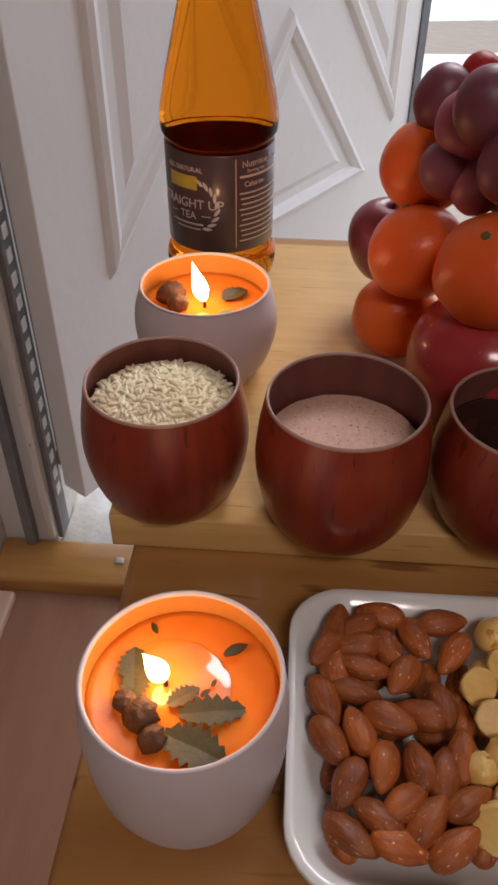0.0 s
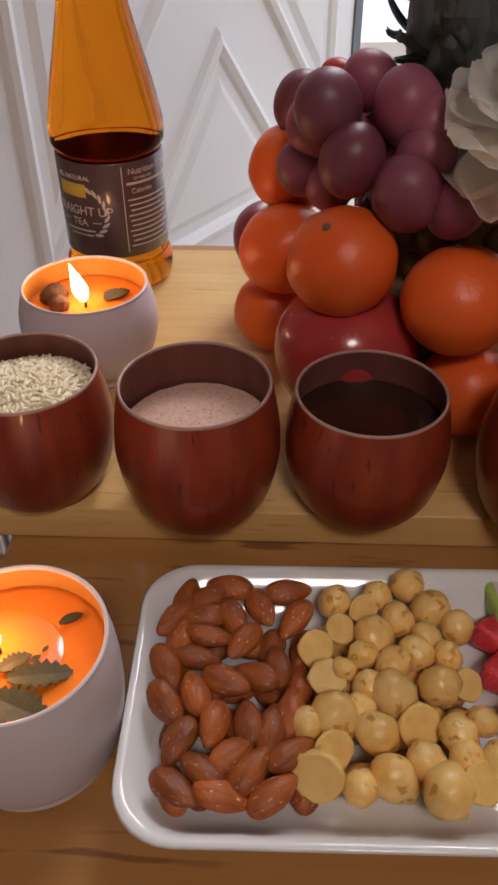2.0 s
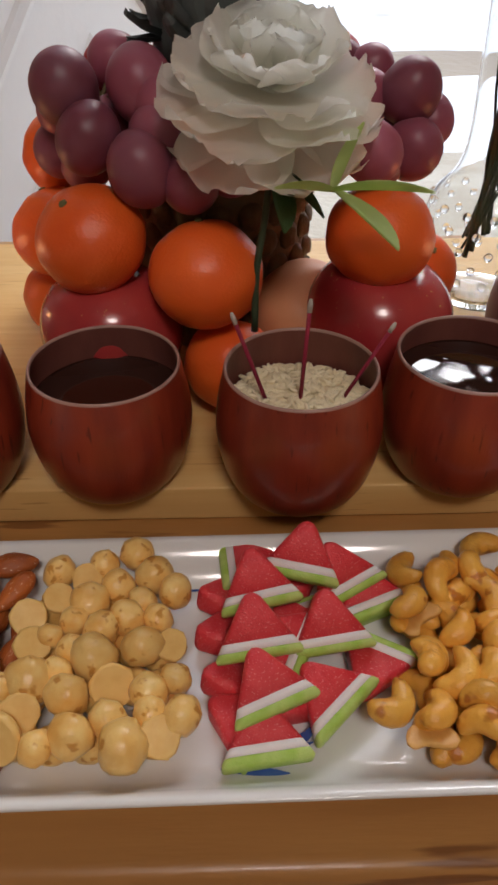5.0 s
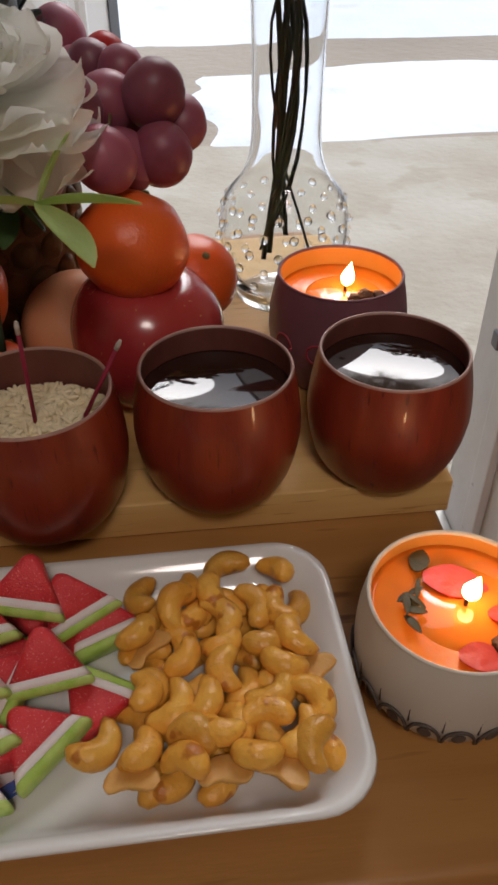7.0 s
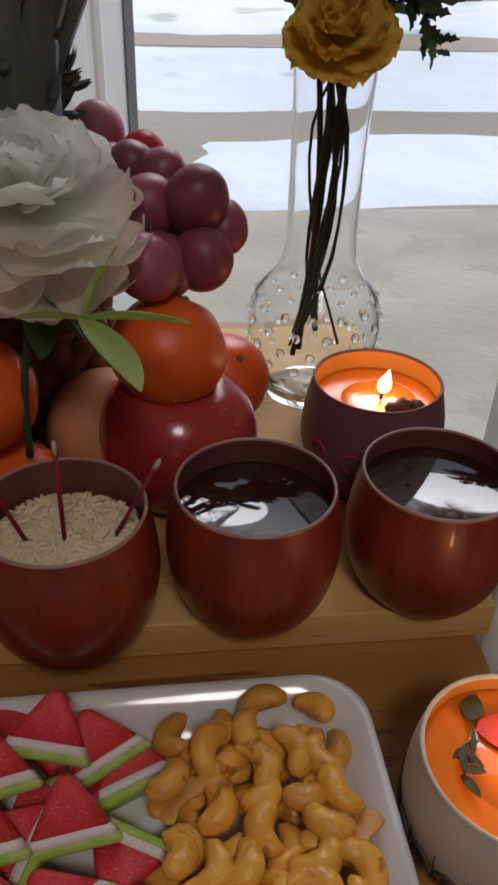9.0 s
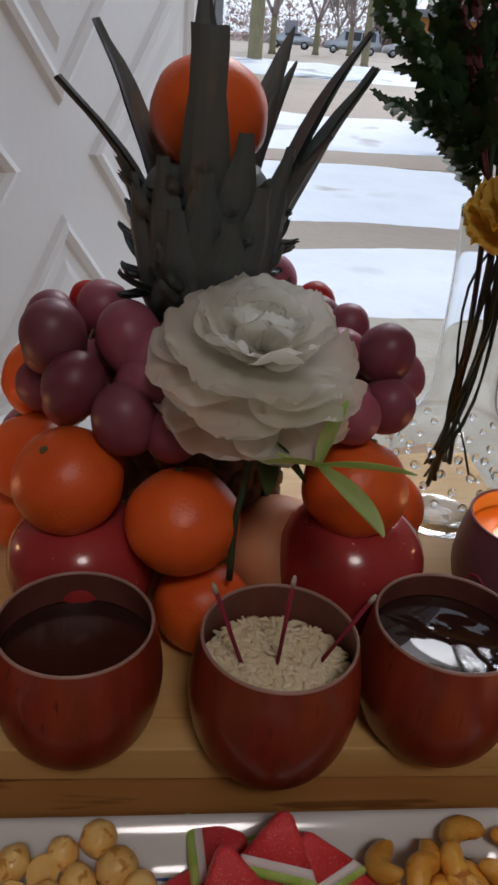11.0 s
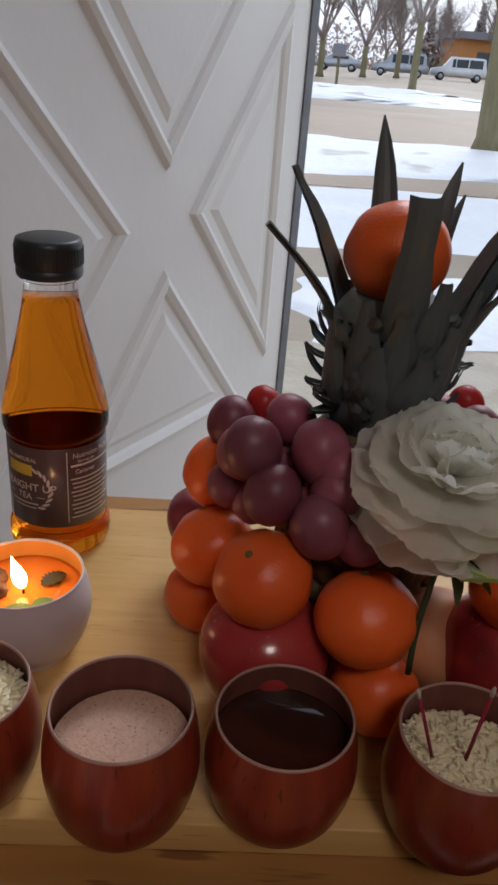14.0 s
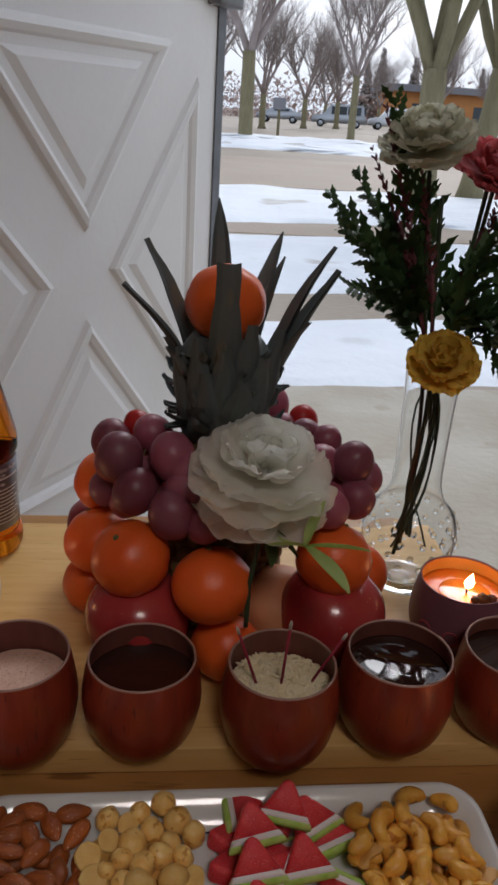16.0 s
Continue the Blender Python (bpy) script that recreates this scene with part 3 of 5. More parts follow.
for k, (x, y, h) in enumerate(((26, 118, 8), (28.5, 120, 10), (33, 119, 9), (36, 122, 10), (54, 150, 10), (60, 150, 9))):
    conifer(x, y, h, 40 + k)

# far thicket of bare brush
bm = bmesh.new()
rnd = random.Random(77)
for k in range(20000):
    x, y = rnd.uniform(-30, 95), rnd.uniform(105, 135)
    z = GROUND + (5.5 + 2.5 * noise.noise(Vector((x * 0.15, 0, 0)))) * rnd.random() ** 1.7
    s = rnd.uniform(0.12, 0.5)
    c = Vector((x, y, z))
    v = [bm.verts.new(c + Vector((rnd.uniform(-s, s), rnd.uniform(-s, s), rnd.uniform(-s, s)))) for _ in range(3)]
    bm.faces.new(v)
tagged(link("far_brush", bm, M_HEDGE, False), "brown leafless brush, paled for haze, beyond the parking lot", "bushes", "", "stuff")


def wheel(parent, x, y, r=0.33):
    prof = [(0.0, -0.10), (r * 0.9, -0.10), (r, -0.06), (r, 0.06), (r * 0.9, 0.10), (0.0, 0.10)]
    w = part("wheel", lathe(prof, 20), M_TYRE, parent, at=pose(x, y, r, 90, 0, 0))
    part("rim", lathe([(0, -0.115), (r * 0.55, -0.112), (r * 0.6, -0.09)], 16), M_SILVER, w, "metal wheel rim")


def car(x, y, rz, paint, label, van=True):
    c = thing("parked_car", (x, y, GROUND), label, "car", "parked cars", rz)
    h, l = (1.9, 4.9) if van else (1.45, 4.4)
    side = [(-l / 2, 0.35), (-l / 2, 0.95), (-l / 2 + (0.25 if van else 0.7), 1.0), (-l / 2 + (0.35 if van else 1.2), h - 0.06), (-l / 2 + (0.6 if van else 1.6), h),
            (l / 2 - 1.7, h), (l / 2 - 1.05, 1.05), (l / 2 - 0.1, 0.9), (l / 2, 0.7), (l / 2, 0.35)]
    bm = slab(side, -0.88, 0.88)
    bmesh.ops.bevel(bm, geom=list(bm.edges), offset=0.05, segments=2, affect="EDGES")
    part("body", bm, paint, c, at=pose(0, 0, 0, 90, 0, 0))
    zs = 1.08
    for s in (-0.885, 0.885):
        for a, b in ((-l / 2 + 0.55, -0.75), (-0.65, 0.35), (0.43, l / 2 - 1.75)) if van else ((-0.95, -0.1), (0.0, 0.5)):
            part("window", box(a, s - 0.01, zs, b, s + 0.01, h - 0.18, 0.005), M_PANE, c, "dark glass", smooth=False)
    part("rear_window", box(-l / 2 + 0.12, -0.7, zs, -l / 2 + 0.30, 0.7, h - 0.25, 0.02), M_PANE, c, "dark glass", smooth=False)
    for s in (-0.72, 0.72):
        part("tail_light", box(-l / 2 - 0.02, s - 0.1, 0.75, -l / 2 + 0.05, s + 0.1, 1.0, 0.02), M_LIGHTRED, c, "red lamp")
    for wx in (-l / 2 + 0.9, l / 2 - 0.85):
        for wy in (-0.82, 0.82):
            wheel(c, wx, wy)


car(14.2, 74, 170, M_SILVER, "silver-grey van parked across the road")
car(19.6, 75, 172, M_CARWHITE, "white van parked across the road")
car(25.2, 76, 175, M_CARBLUE, "dark blue car parked across the road", False)
car(9.6, 80, 168, M_SILVER, "grey car parked across the road", False)

house = thing("far_building", (40, 104, GROUND), "low orange-brown building with a grey roof", "building")
part("wall", box(-13, 0, 0, 13, 10, 4.2), M_BRICK, house, smooth=False)
bm = slab([(-14, -0.8), (14, -0.8), (14, 11), (-14, 11)], 4.2, 5.0)
part("roof", bm, M_ROOF, house, smooth=False)
for k in range(6):
    w = part("window", box(-11 + k * 4, -0.06, 1.2, -9 + k * 4, 0.1, 2.9, 0.02), M_PANE, house, "dark window", smooth=False)
    part("sill", box(-11.1 + k * 4, -0.14, 1.08, -8.9 + k * 4, -0.062, 1.19), M_ROOF, w, smooth=False)
sign = thing("utility_box", (4.6, 38.0, GROUND), "dark blue-grey box on a post in the snow", "utility box")
part("post", box(-0.06, -0.06, 0, 0.06, 0.06, 1.3, 0.01), M_BARK, sign, smooth=False)
part("box", box(-0.28, -0.2, 1.15, 0.28, 0.2, 1.65, 0.03), M_ROOF, sign, smooth=False)

# ---- table, board and plate ----
table = thing("low_table", (0, 0, 0), "low honey-brown wooden table with a glossy rounded top", "table")
part("tabletop", box(-0.037, 0.056, -0.034, 0.402, 0.56, TT, 0.006, 3), M_TABLE, table)
part("apron", box(-0.02, 0.074, -0.13, 0.388, 0.54, -0.0345, 0.003), M_TABLE, table, smooth=False)
for x in (-0.01, 0.34):
    for y in (0.090, 0.49):
        part("leg", box(x, y, FLOOR, x + 0.04, y + 0.04, -0.131, 0.003), M_TABLE, table, smooth=False)
board = tagged(link("bamboo_board", box(-0.046, 0.221, TT + 0.0005, 0.406, 0.505, BT, 0.0010, 2), M_BAMBOO), "pale bamboo serving board lying on the table", "board")

plate = thing("serving_plate", (0.1875, 0.1275, TT + 0.0004), "long white porcelain plate with a blue brush pattern", "plate", "", 0.7)


def rounded(hx, hy, r, n=7):
    out = []
    for cx, cy, a0 in ((hx - r, hy - r, 0), (-hx + r, hy - r, 90), (-hx + r, -hy + r, 180), (hx - r, -hy + r, 270)):
        for k in range(n + 1):
            a = radians(a0 + 90 * k / n)
            out.append((cx + r * math.cos(a), cy + r * math.sin(a)))
    return out


bm = bmesh.new()
rings = []
for hx, hy, r, z in ((0.128, 0.040, 0.015, 0.0), (0.134, 0.046, 0.018, 0.001), (0.141, 0.0535, 0.021, 0.013), (0.1475, 0.0595, 0.022, 0.0205), (0.1492, 0.0612, 0.022, 0.0218),
                     (0.1485, 0.0605, 0.022, 0.0228), (0.1455, 0.0575, 0.021, 0.0222), (0.139, 0.0515, 0.019, 0.0135), (0.132, 0.0445, 0.016, 0.0065), (0.126, 0.038, 0.013, 0.0052)):
    rings.append([bm.verts.new((x, y, z)) for x, y in rounded(hx - 0.0012, hy - 0.0018, r)])
for a, b in zip(rings, rings[1:]):
    for k in range(len(a)):
        q = (k + 1) % len(a)
        bm.faces.new((a[k], a[q], b[q], b[k]))
bm.faces.new(rings[0][::-1])
bm.faces.new(rings[-1])
part("dish", bm, M_PLATE, plate)
for k in range(7):
    b = blade(0.024 - 0.003 * (k % 3), 0.0016, 0.0003, 0.0, 6, cup=0.0)
    part("brush_stroke", b, M_BLUE, plate, "cobalt blue brush stroke", at=pose(-0.004 + 0.0035 * k, -0.039 + 0.0008 * (k % 3), 0.0066 + 0.0002 * k, 0, 0, -6 + 9 * k))
part("brush_stroke", box(-0.05, 0.0415, 0, 0.02, 0.0425, 0.0003), M_BLUE, plate, at=pose(0, 0, 0.0066), smooth=False)


# ---- the wooden cups ----
CUP_R = 0.0371


def cup_profile():
    out = smooth_profile([(0.0235, 0.0), (0.0285, 0.0025), (0.0338, 0.0130), (CUP_R, 0.030), (0.0364, 0.045), (0.0334, 0.0618)], 5)
    return [(0.0, 0.0)] + out


def cup_inside():
    out = smooth_profile([(0.0318, 0.0618), (0.0346, 0.045), (0.0352, 0.030), (0.031, 0.016), (0.022, 0.008)], 5)
    return out + [(0.0, 0.007)]


def wooden_cup(x, y, label, tall=1.0):
    c = thing("wooden_cup", (x, y, BT + 0.0005), label, "cup", "row of wooden cups", random.uniform(0, 360))
    part("body", lathe(cup_profile(), 56), M_CUP, c)
    c.scale = (1, 1, tall)
    part("inside", lathe(cup_inside(), 56), M_CUPIN, c, "duller brown inner wall")
    part("rim", lathe(smooth_profile([(0.0334, 0.0618), (0.0332, 0.0625), (0.0326, 0.0629), (0.0320, 0.0625), (0.0318, 0.0618)], 3), 56), M_CUPRIM, c, "pale thin rim")
    return c


CUPS = [(-0.0205, 0.2430, "reddish wooden cup filled with white rice", 1.0), (0.0578, 0.2310, "reddish wooden cup filled with pink salt", 1.06),
        (0.1340, 0.2360, "reddish wooden cup with a dark drink", 0.96), (0.2195, 0.2255, "reddish wooden cup of rice with incense sticks", 1.01),
        (0.2962, 0.2362, "reddish wooden cup with dark clear drink", 1.0), (0.3755, 0.2408, "reddish wooden cup nearly full of water", 0.99)]
for x, y, text, tall in CUPS:
    wooden_cup(x, y, text, tall)


def grain_mesh(length, r):
    bm = ball(1.0, 6, 4)
    for w in bm.verts:
        w.co = Vector((w.co.x * length / 2, w.co.y * r, w.co.z * r))
    me = bpy.data.meshes.new("grain")
    bm.to_mesh(me)
    bm.free()
    return me


def rice_heap(x, y, level, rise, r, n, seed, label):
    rnd = random.Random(seed)
    bm = lathe([(0, rise), (r * 0.5, rise * 0.8), (r * 0.85, rise * 0.3), (r, -0.001), (r, -0.004)], 32)
    g = grain_mesh(0.0068, 0.0011)
    for k in range(n):
        a, q = rnd.uniform(0, 6.283), r * math.sqrt(rnd.random()) * 0.97
        h = rise * (1 - (q / r) ** 2)
        m = pose(q * math.cos(a), q * math.sin(a), h + rnd.uniform(-0.0004, 0.0016), rnd.uniform(-15, 15), rnd.uniform(-22, 22), rnd.uniform(0, 360))
        start = len(bm.verts)
        bm.from_mesh(g)
        bm.verts.ensure_lookup_table()
        for i in range(start, len(bm.verts)):
            bm.verts[i].co = m @ bm.verts[i].co
    ob = link("rice_grains", bm, M_RICE)
    ob.location = (x, y, level)
    return tagged(ob, label, "rice", "", "stuff")


rice_heap(CUPS[0][0], CUPS[0][1], 0.0645, 0.0085, 0.0325, 950, 5, "heap of dry white rice grains in a cup")
rice_heap(CUPS[3][0], CUPS[3][1], 0.0595, 0.0035, 0.0335, 850, 6, "white rice grains holding incense in a cup")
rnd = random.Random(9)
bm = bmesh.new()
vs = []
for j in range(26):
    for i in range(48):
        q, a = 0.0332 * j / 25, 6.283 * i / 48
        z = 0.0060 * (1 - (q / 0.0332) ** 1.5) + 0.0007 * noise.noise(Vector((q * math.cos(a) * 700, q * math.sin(a) * 700, 1)))
        vs.append(bm.verts.new((q * math.cos(a), q * math.sin(a), z)) if j or not i else vs[0])
for j in range(25):
    for i in range(48):
        k = (i + 1) % 48
        f = [vs[j * 48 + i], vs[j * 48 + k], vs[(j + 1) * 48 + k], vs[(j + 1) * 48 + i]] if j else [vs[0], vs[48 + k], vs[48 + i]]
        bm.faces.new(f)
ob = tagged(link("salt", bm, M_SALT), "coarse pink salt mounded in a wooden cup", "salt", "", "stuff")
ob.location = (CUPS[1][0], CUPS[1][1], 0.0600)


def drink(k, level, r, material, label):
    bm = lathe([(0, 0), (r * 0.97, 0), (r, 0.0007), (r, -0.006), (0, -0.006)], 48)
    ob = link("drink", bm, material)
    ob.location = (CUPS[k][0], CUPS[k][1], level)
    return tagged(ob, label, "drink", "drinks")


drink(2, 0.0590, 0.0343, M_DARK, "dark still drink in a wooden cup")
drink(4, 0.0655, 0.0336, M_DARK, "dark clear drink mirroring the window light")
drink(5, 0.0670, 0.0333, M_DARK, "still water reflecting the sky")

for foot, tip in (((0.2071, 0.2268, 0.0545), (0.1900, 0.2255, 0.1060)), ((0.2193, 0.2255, 0.0560), (0.2213, 0.2195, 0.1147)), ((0.2361, 0.2283, 0.0560), (0.2581, 0.2285, 0.0988))):
    base, tip = Vector(foot), Vector(tip)
    st = thing("incense_stick", base, "thin dark red incense stick with grey ash tip", "incense", "incense sticks")
    way = tip - base
    bm = bmesh.new()
    part("stick", tube(bm, [(0, 0, 0), way * 0.9], [0.0009, 0.0009], 8), M_INCENSE, st)
    bm = bmesh.new()
    part("ash", tube(bm, [way * 0.9, way * 0.96, way], [0.0010, 0.0011, 0.0006], 8), M_ASH, st, "grey ash tip")


# ---- candles ----
def serrated(parent, length, width, m, material=None, bend=0.1):
    part("herb_leaf", blade(length, width, 0.0005, bend, 7, 0.35, 0.15, 7), material or M_DRYLEAF, parent, "toothed dried leaf", at=m, smooth=False)


def candle(x, y, base, high, profile, tin, wax_drop, flame_at, flame_h, watts, label, tilt=0.0, name="candle"):
    c = thing(name, (x, y, base + 0.0005), label, "candle", "lit candles")
    rim = profile[-1][0]
    body = part("tin", lathe([(0, 0)] + smooth_profile(profile, 5), 56), tin, c)
    part("lip", lathe(smooth_profile([(rim, high), (rim + 0.0004, high + 0.0008), (rim - 0.0004, high + 0.0014), (rim - 0.0012, high + 0.0008), (rim - 0.0013, high)], 3), 56), tin, body)
    w = high - wax_drop
    part("inner_wall", lathe([(rim - 0.0013, high), (rim - 0.0010, high - 0.004), (rim - 0.0010, w - 0.001)], 56), M_TININ, c, "metal inner wall with orange flame glow in its colour")
    part("wax", lathe([(0, w - 0.0015), (rim * 0.45, w - 0.0012), (rim * 0.62, w - 0.0002), (rim * 0.9, w + 0.0004), (rim - 0.0011, w + 0.0012), (rim - 0.0011, w - 0.008), (0, w - 0.008)], 48), M_WAX, c, "creamy wax with orange flame glow put into its colour")
    part("melt_pool", lathe([(0, 0.0), (rim * 0.55, 0.0), (rim * 0.66, -0.0012)], 40), M_POOL, c, "clear melted wax pool with orange flame glow in its colour", at=pose(flame_at[0], flame_at[1], w + 0.0002))
    bm = bmesh.new()
    fx, fy = flame_at
    part("wick", tube(bm, [(fx, fy, w - 0.001), (fx, fy, w + 0.004), (fx - 0.001, fy, w + 0.008)], [0.0009, 0.0008, 0.0006], 6), M_WICK, c, "black burnt wick")
    prof = [(0, 0), (0.0026, 0.0025), (0.0042, 0.007), (0.0036, 0.012), (0.0018, 0.018), (0.0006, 0.022), (0, 0.024)]
    k = flame_h / 0.024
    f = part("flame", lathe([(r * (0.6 + 0.4 * k), z * k) for r, z in smooth_profile(prof, 3)], 20), M_FLAME, c, "bright yellow-white flame", at=pose(fx, fy, w + 0.0035, 0, tilt, 0))
    f.visible_shadow = False
    lamp("flame_light", (x + fx, y + fy, base + w + 0.004 + flame_h * 0.5), watts, (1.0, 0.23, 0.02), 0.004)
    return c, w


c, w = candle(0.0054, 0.1152, TT + 0.0004, 0.0595, [(0.0280, 0.0), (0.0294, 0.0012), (0.0295, 0.0046), (0.0289, 0.0056), (0.0312, 0.0068), (0.0332, 0.014), (0.0349, 0.030), (0.0346, 0.048), (0.0326, 0.0595)],
              M_WHITE, 0.010, (-0.006, 0.002), 0.015, 0.0065, "white tin candle with herbs in glowing wax", -25)
for L, wd, px, py, rz in ((0.022, 0.006, 0.000, -0.009, 12), (0.022, 0.008, -0.004, -0.016, -18), (0.016, 0.006, -0.016, 0.000, 100), (0.014, 0.005, -0.018, -0.006, 70), (0.012, 0.004, -0.004, -0.006, 40)):
    serrated(c, L, wd, pose(px, py, w + 0.0016, 0, 0, rz))
for px, py, rr in ((-0.012, -0.010, 0.0055), (-0.007, -0.018, 0.0045), (-0.018, -0.006, 0.004)):
    part("dried_bud", ball(rr, 14, 10, (1, 1, 0.7), 0.35, 5, px * 99), M_BUD, c, "brown dried flower bud", at=pose(px, py, w + 0.002))
for px, py, L, rz in ((0.012, 0.014, 0.009, 35), (-0.012, 0.021, 0.005, 120), (0.009, 0.002, 0.003, 60), (0.006, -0.002, 0.004, 45)):
    part("herb_bit", blade(L, L * 0.22, 0.0006, 0.05, 5), M_DRYLEAF, c, at=pose(px, py, w + 0.0015, 0, 0, rz))

c, w = candle(-0.0145, 0.3440, BT, 0.0525, [(0.0265, 0.0), (0.0285, 0.0012), (0.0288, 0.0050), (0.0310, 0.0065), (0.0350, 0.013), (0.0385, 0.027), (0.0382, 0.040), (0.0346, 0.0525)],
              M_WHITE, 0.012, (0.000, -0.004), 0.024, 0.010, "rounded white tin candle with a tall flame", -14)
part("dried_bud", ball(0.008, 14, 10, (1, 1, 0.8), 0.35, 5, 3), M_BUD, c, "brown dried flower bud", at=pose(-0.019, 0.004, w + 0.003))
part("dried_bud", ball(0.006, 14, 10, (1, 1, 0.8), 0.35, 5, 9), M_BUD, c, "brown dried flower bud", at=pose(-0.014, -0.006, w + 0.003))
for L, wd, px, py, rz in ((0.018, 0.005, -0.006, -0.020, 5), (0.014, 0.006, 0.008, -0.017, 30)):
    serrated(c, L, wd, pose(px, py, w + 0.0018, 0, 0, rz), M_GREENLEAF)
serrated(c, 0.020, 0.007, pose(0.010, 0.002, w + 0.0016, 0, 0, 60))

c, w = candle(0.3685, 0.3220, BT, 0.0590, [(0.0265, 0.0), (0.0290, 0.0015), (0.0320, 0.008), (0.0366, 0.024), (0.0370, 0.036), (0.0352, 0.049), (0.0327, 0.059)],
              M_PLUMTIN, 0.011, (0.003, 0.0), 0.014, 0.006, "purple printed tin candle burning low", 10)
for px, py, rr in ((0.011, -0.012, 0.005), (0.018, -0.012, 0.004), (0.005, -0.013, 0.0035)):
    part("dried_bud", ball(rr, 14, 10, (1, 1, 0.8), 0.35, 5, px * 70), M_BUD, c, "brown dried flower bud", at=pose(px, py, w + 0.0025))
for a in (-150, -118, -85, -50):
    ring = bmesh.new()
    pts = [(0.0003 - 14 * (0.0055 * math.cos(q * 0.524)) ** 2, 0.0055 * math.cos(q * 0.524), 0.0055 * math.sin(q * 0.524)) for q in range(13)]
    tube(ring, pts, 0.0007, 5)
    part("printed_ring", ring, M_REDPRINT, c, "dark red printed ring", at=Matrix.Rotation(radians(a), 4, "Z") @ pose(0.0370, 0, 0.030))

c, w = candle(0.3735, 0.1300, TT + 0.0004, 0.0460, [(0.0265, 0.0), (0.0290, 0.0015), (0.0318, 0.006), (0.0350, 0.016), (0.0354, 0.029), (0.0346, 0.0385), (0.0328, 0.0460)],
              M_CREAM, 0.007, (0.004, 0.002), 0.012, 0.007, "cream tin candle with dark scalloped floral print", 15)
for k in range(18):
    m = Matrix.Rotation(radians(k * 20), 4, "Z")
    bm = bmesh.new()
    arch = [(0.0, 0.0057 * math.cos(q * math.pi / 8), 0.0085 * math.sin(q * math.pi / 8)) for q in range(9)]
    tube(bm, arch, 0.0007, 5)
    part("printed_scallop", bm, M_MOTIF, c, "dark brown printed scallop", at=m @ pose(0.0343, 0, 0.0095, 0, 10, 0))
    part("printed_petal", ball(0.0026, 10, 6, (0.18, 1, 1.35)), M_MOTIF, c, at=m @ pose(0.0346, 0, 0.0120, 0, 10, 0))
    bm = bmesh.new()
    tube(bm, [(0, 0, 0), (0, 0, 0.007), (0, 0.0012, 0.0085)], 0.0004, 5)
    part("printed_sprig", bm, M_MOTIF, c, at=m @ Matrix.Rotation(radians(10), 4, "Z") @ pose(0.0351, 0, 0.0155, 0, 0, 0))
for L, wd, px, py, rz, mt in ((0.024, 0.008, -0.008, 0.016, -20, M_PETALRED), (0.010, 0.004, 0.010, -0.004, -10, M_PETALRED), (0.016, 0.006, -0.006, -0.020, -12, M_PETALRED), (0.012, 0.004, -0.010, 0.019, 60, M_DRYLEAF)):
    part("flower_petal", blade(L, wd, 0.0005, 0.03, 7, cup=0.08), mt, c, "vivid red petal set in wax" if mt is M_PETALRED else "", at=pose(px, py, w + 0.0016, 0, 0, rz))
for k in range(8):
    part("dried_sprig", blade(0.007 + 0.001 * (k % 4), 0.0011 + 0.0003 * (k % 3), 0.0005, 0.1, 5), M_DRYLEAF, c, at=pose(-0.016 + 0.004 * math.sin(k * 2.3), 0.003 + 0.005 * math.cos(k * 1.7), w + 0.0018 + 0.0003 * k, 0, -6, 20 + k * 137))
part("dried_bud", ball(0.0045, 14, 10, (1.2, 1, 0.6), 0.4, 5, 2), M_BUD, c, "brown dried flower bud", at=pose(0.012, -0.018, w + 0.002))


# ---- nuts and sweets on the plate ----
def shared(name, bm, material):
    me = bpy.data.meshes.new(name)
    bmesh.ops.recalc_face_normals(bm, faces=bm.faces)
    bm.to_mesh(me)
    bm.free()
    me.materials.append(material)
    me.polygons.foreach_set("use_smooth", [True] * len(me.polygons))
    return me


def almond_mesh(seed):
    bm = bmesh.new()
    bmesh.ops.create_uvsphere(bm, u_segments=14, v_segments=10, radius=1.0)
    for v in bm.verts:
        x, y, z = v.co.z, v.co.x, v.co.y
        t = (x + 1) / 2
        wide = (1 - 0.38 * t**2)
        n = 1 + 0.09 * noise.noise(Vector((x * 2 + seed, y * 3, z * 3)))
        v.co = Vector((x * 0.0102, y * 0.0062 * wide * n, z * 0.0048 * wide * n))
    return shared("almond", bm, M_ALMOND)


def cashew_mesh(seed, half=False):
    bm = bmesh.new()
    rnd = random.Random(seed)
    R, n, seg = 0.0068 + rnd.uniform(-0.0005, 0.0010), 12, 12
    arc = radians(rnd.uniform(140, 185))
    last = None
    for k in range(n + 1):
        t = k / n
        a = -arc / 2 + arc * t
        r = 0.0053 * (math.sin(math.pi * (0.06 + 0.88 * t)) ** 0.55) * (1.12 - 0.28 * t) * (1 + 0.10 * noise.noise(Vector((t * 4, seed, 0))))
        if k in (0, n):
            r *= 0.5
        c = Vector((R * math.sin(a), R * (1 - math.cos(a)) * 1.1 - R * 0.6, 0))
        d = Vector((math.sin(a), -math.cos(a), 0))
        ring = []
        for j in range(seg):
            q = 2 * math.pi * j / seg
            z = r * math.sin(q) * 0.92
            if half:
                z = min(z, r * 0.05)
            ring.append(bm.verts.new(c + d * r * math.cos(q) + Vector((0, 0, z))))
        if last:
            for j in range(seg):
                bm.faces.new((last[j], last[(j + 1) % seg], ring[(j + 1) % seg], ring[j]))
        else:
            bm.faces.new(ring[::-1])
        last = ring
    bm.faces.new(last)
    return shared("cashew_half" if half else "cashew", bm, M_CASHCUT if half else M_CASHEW)


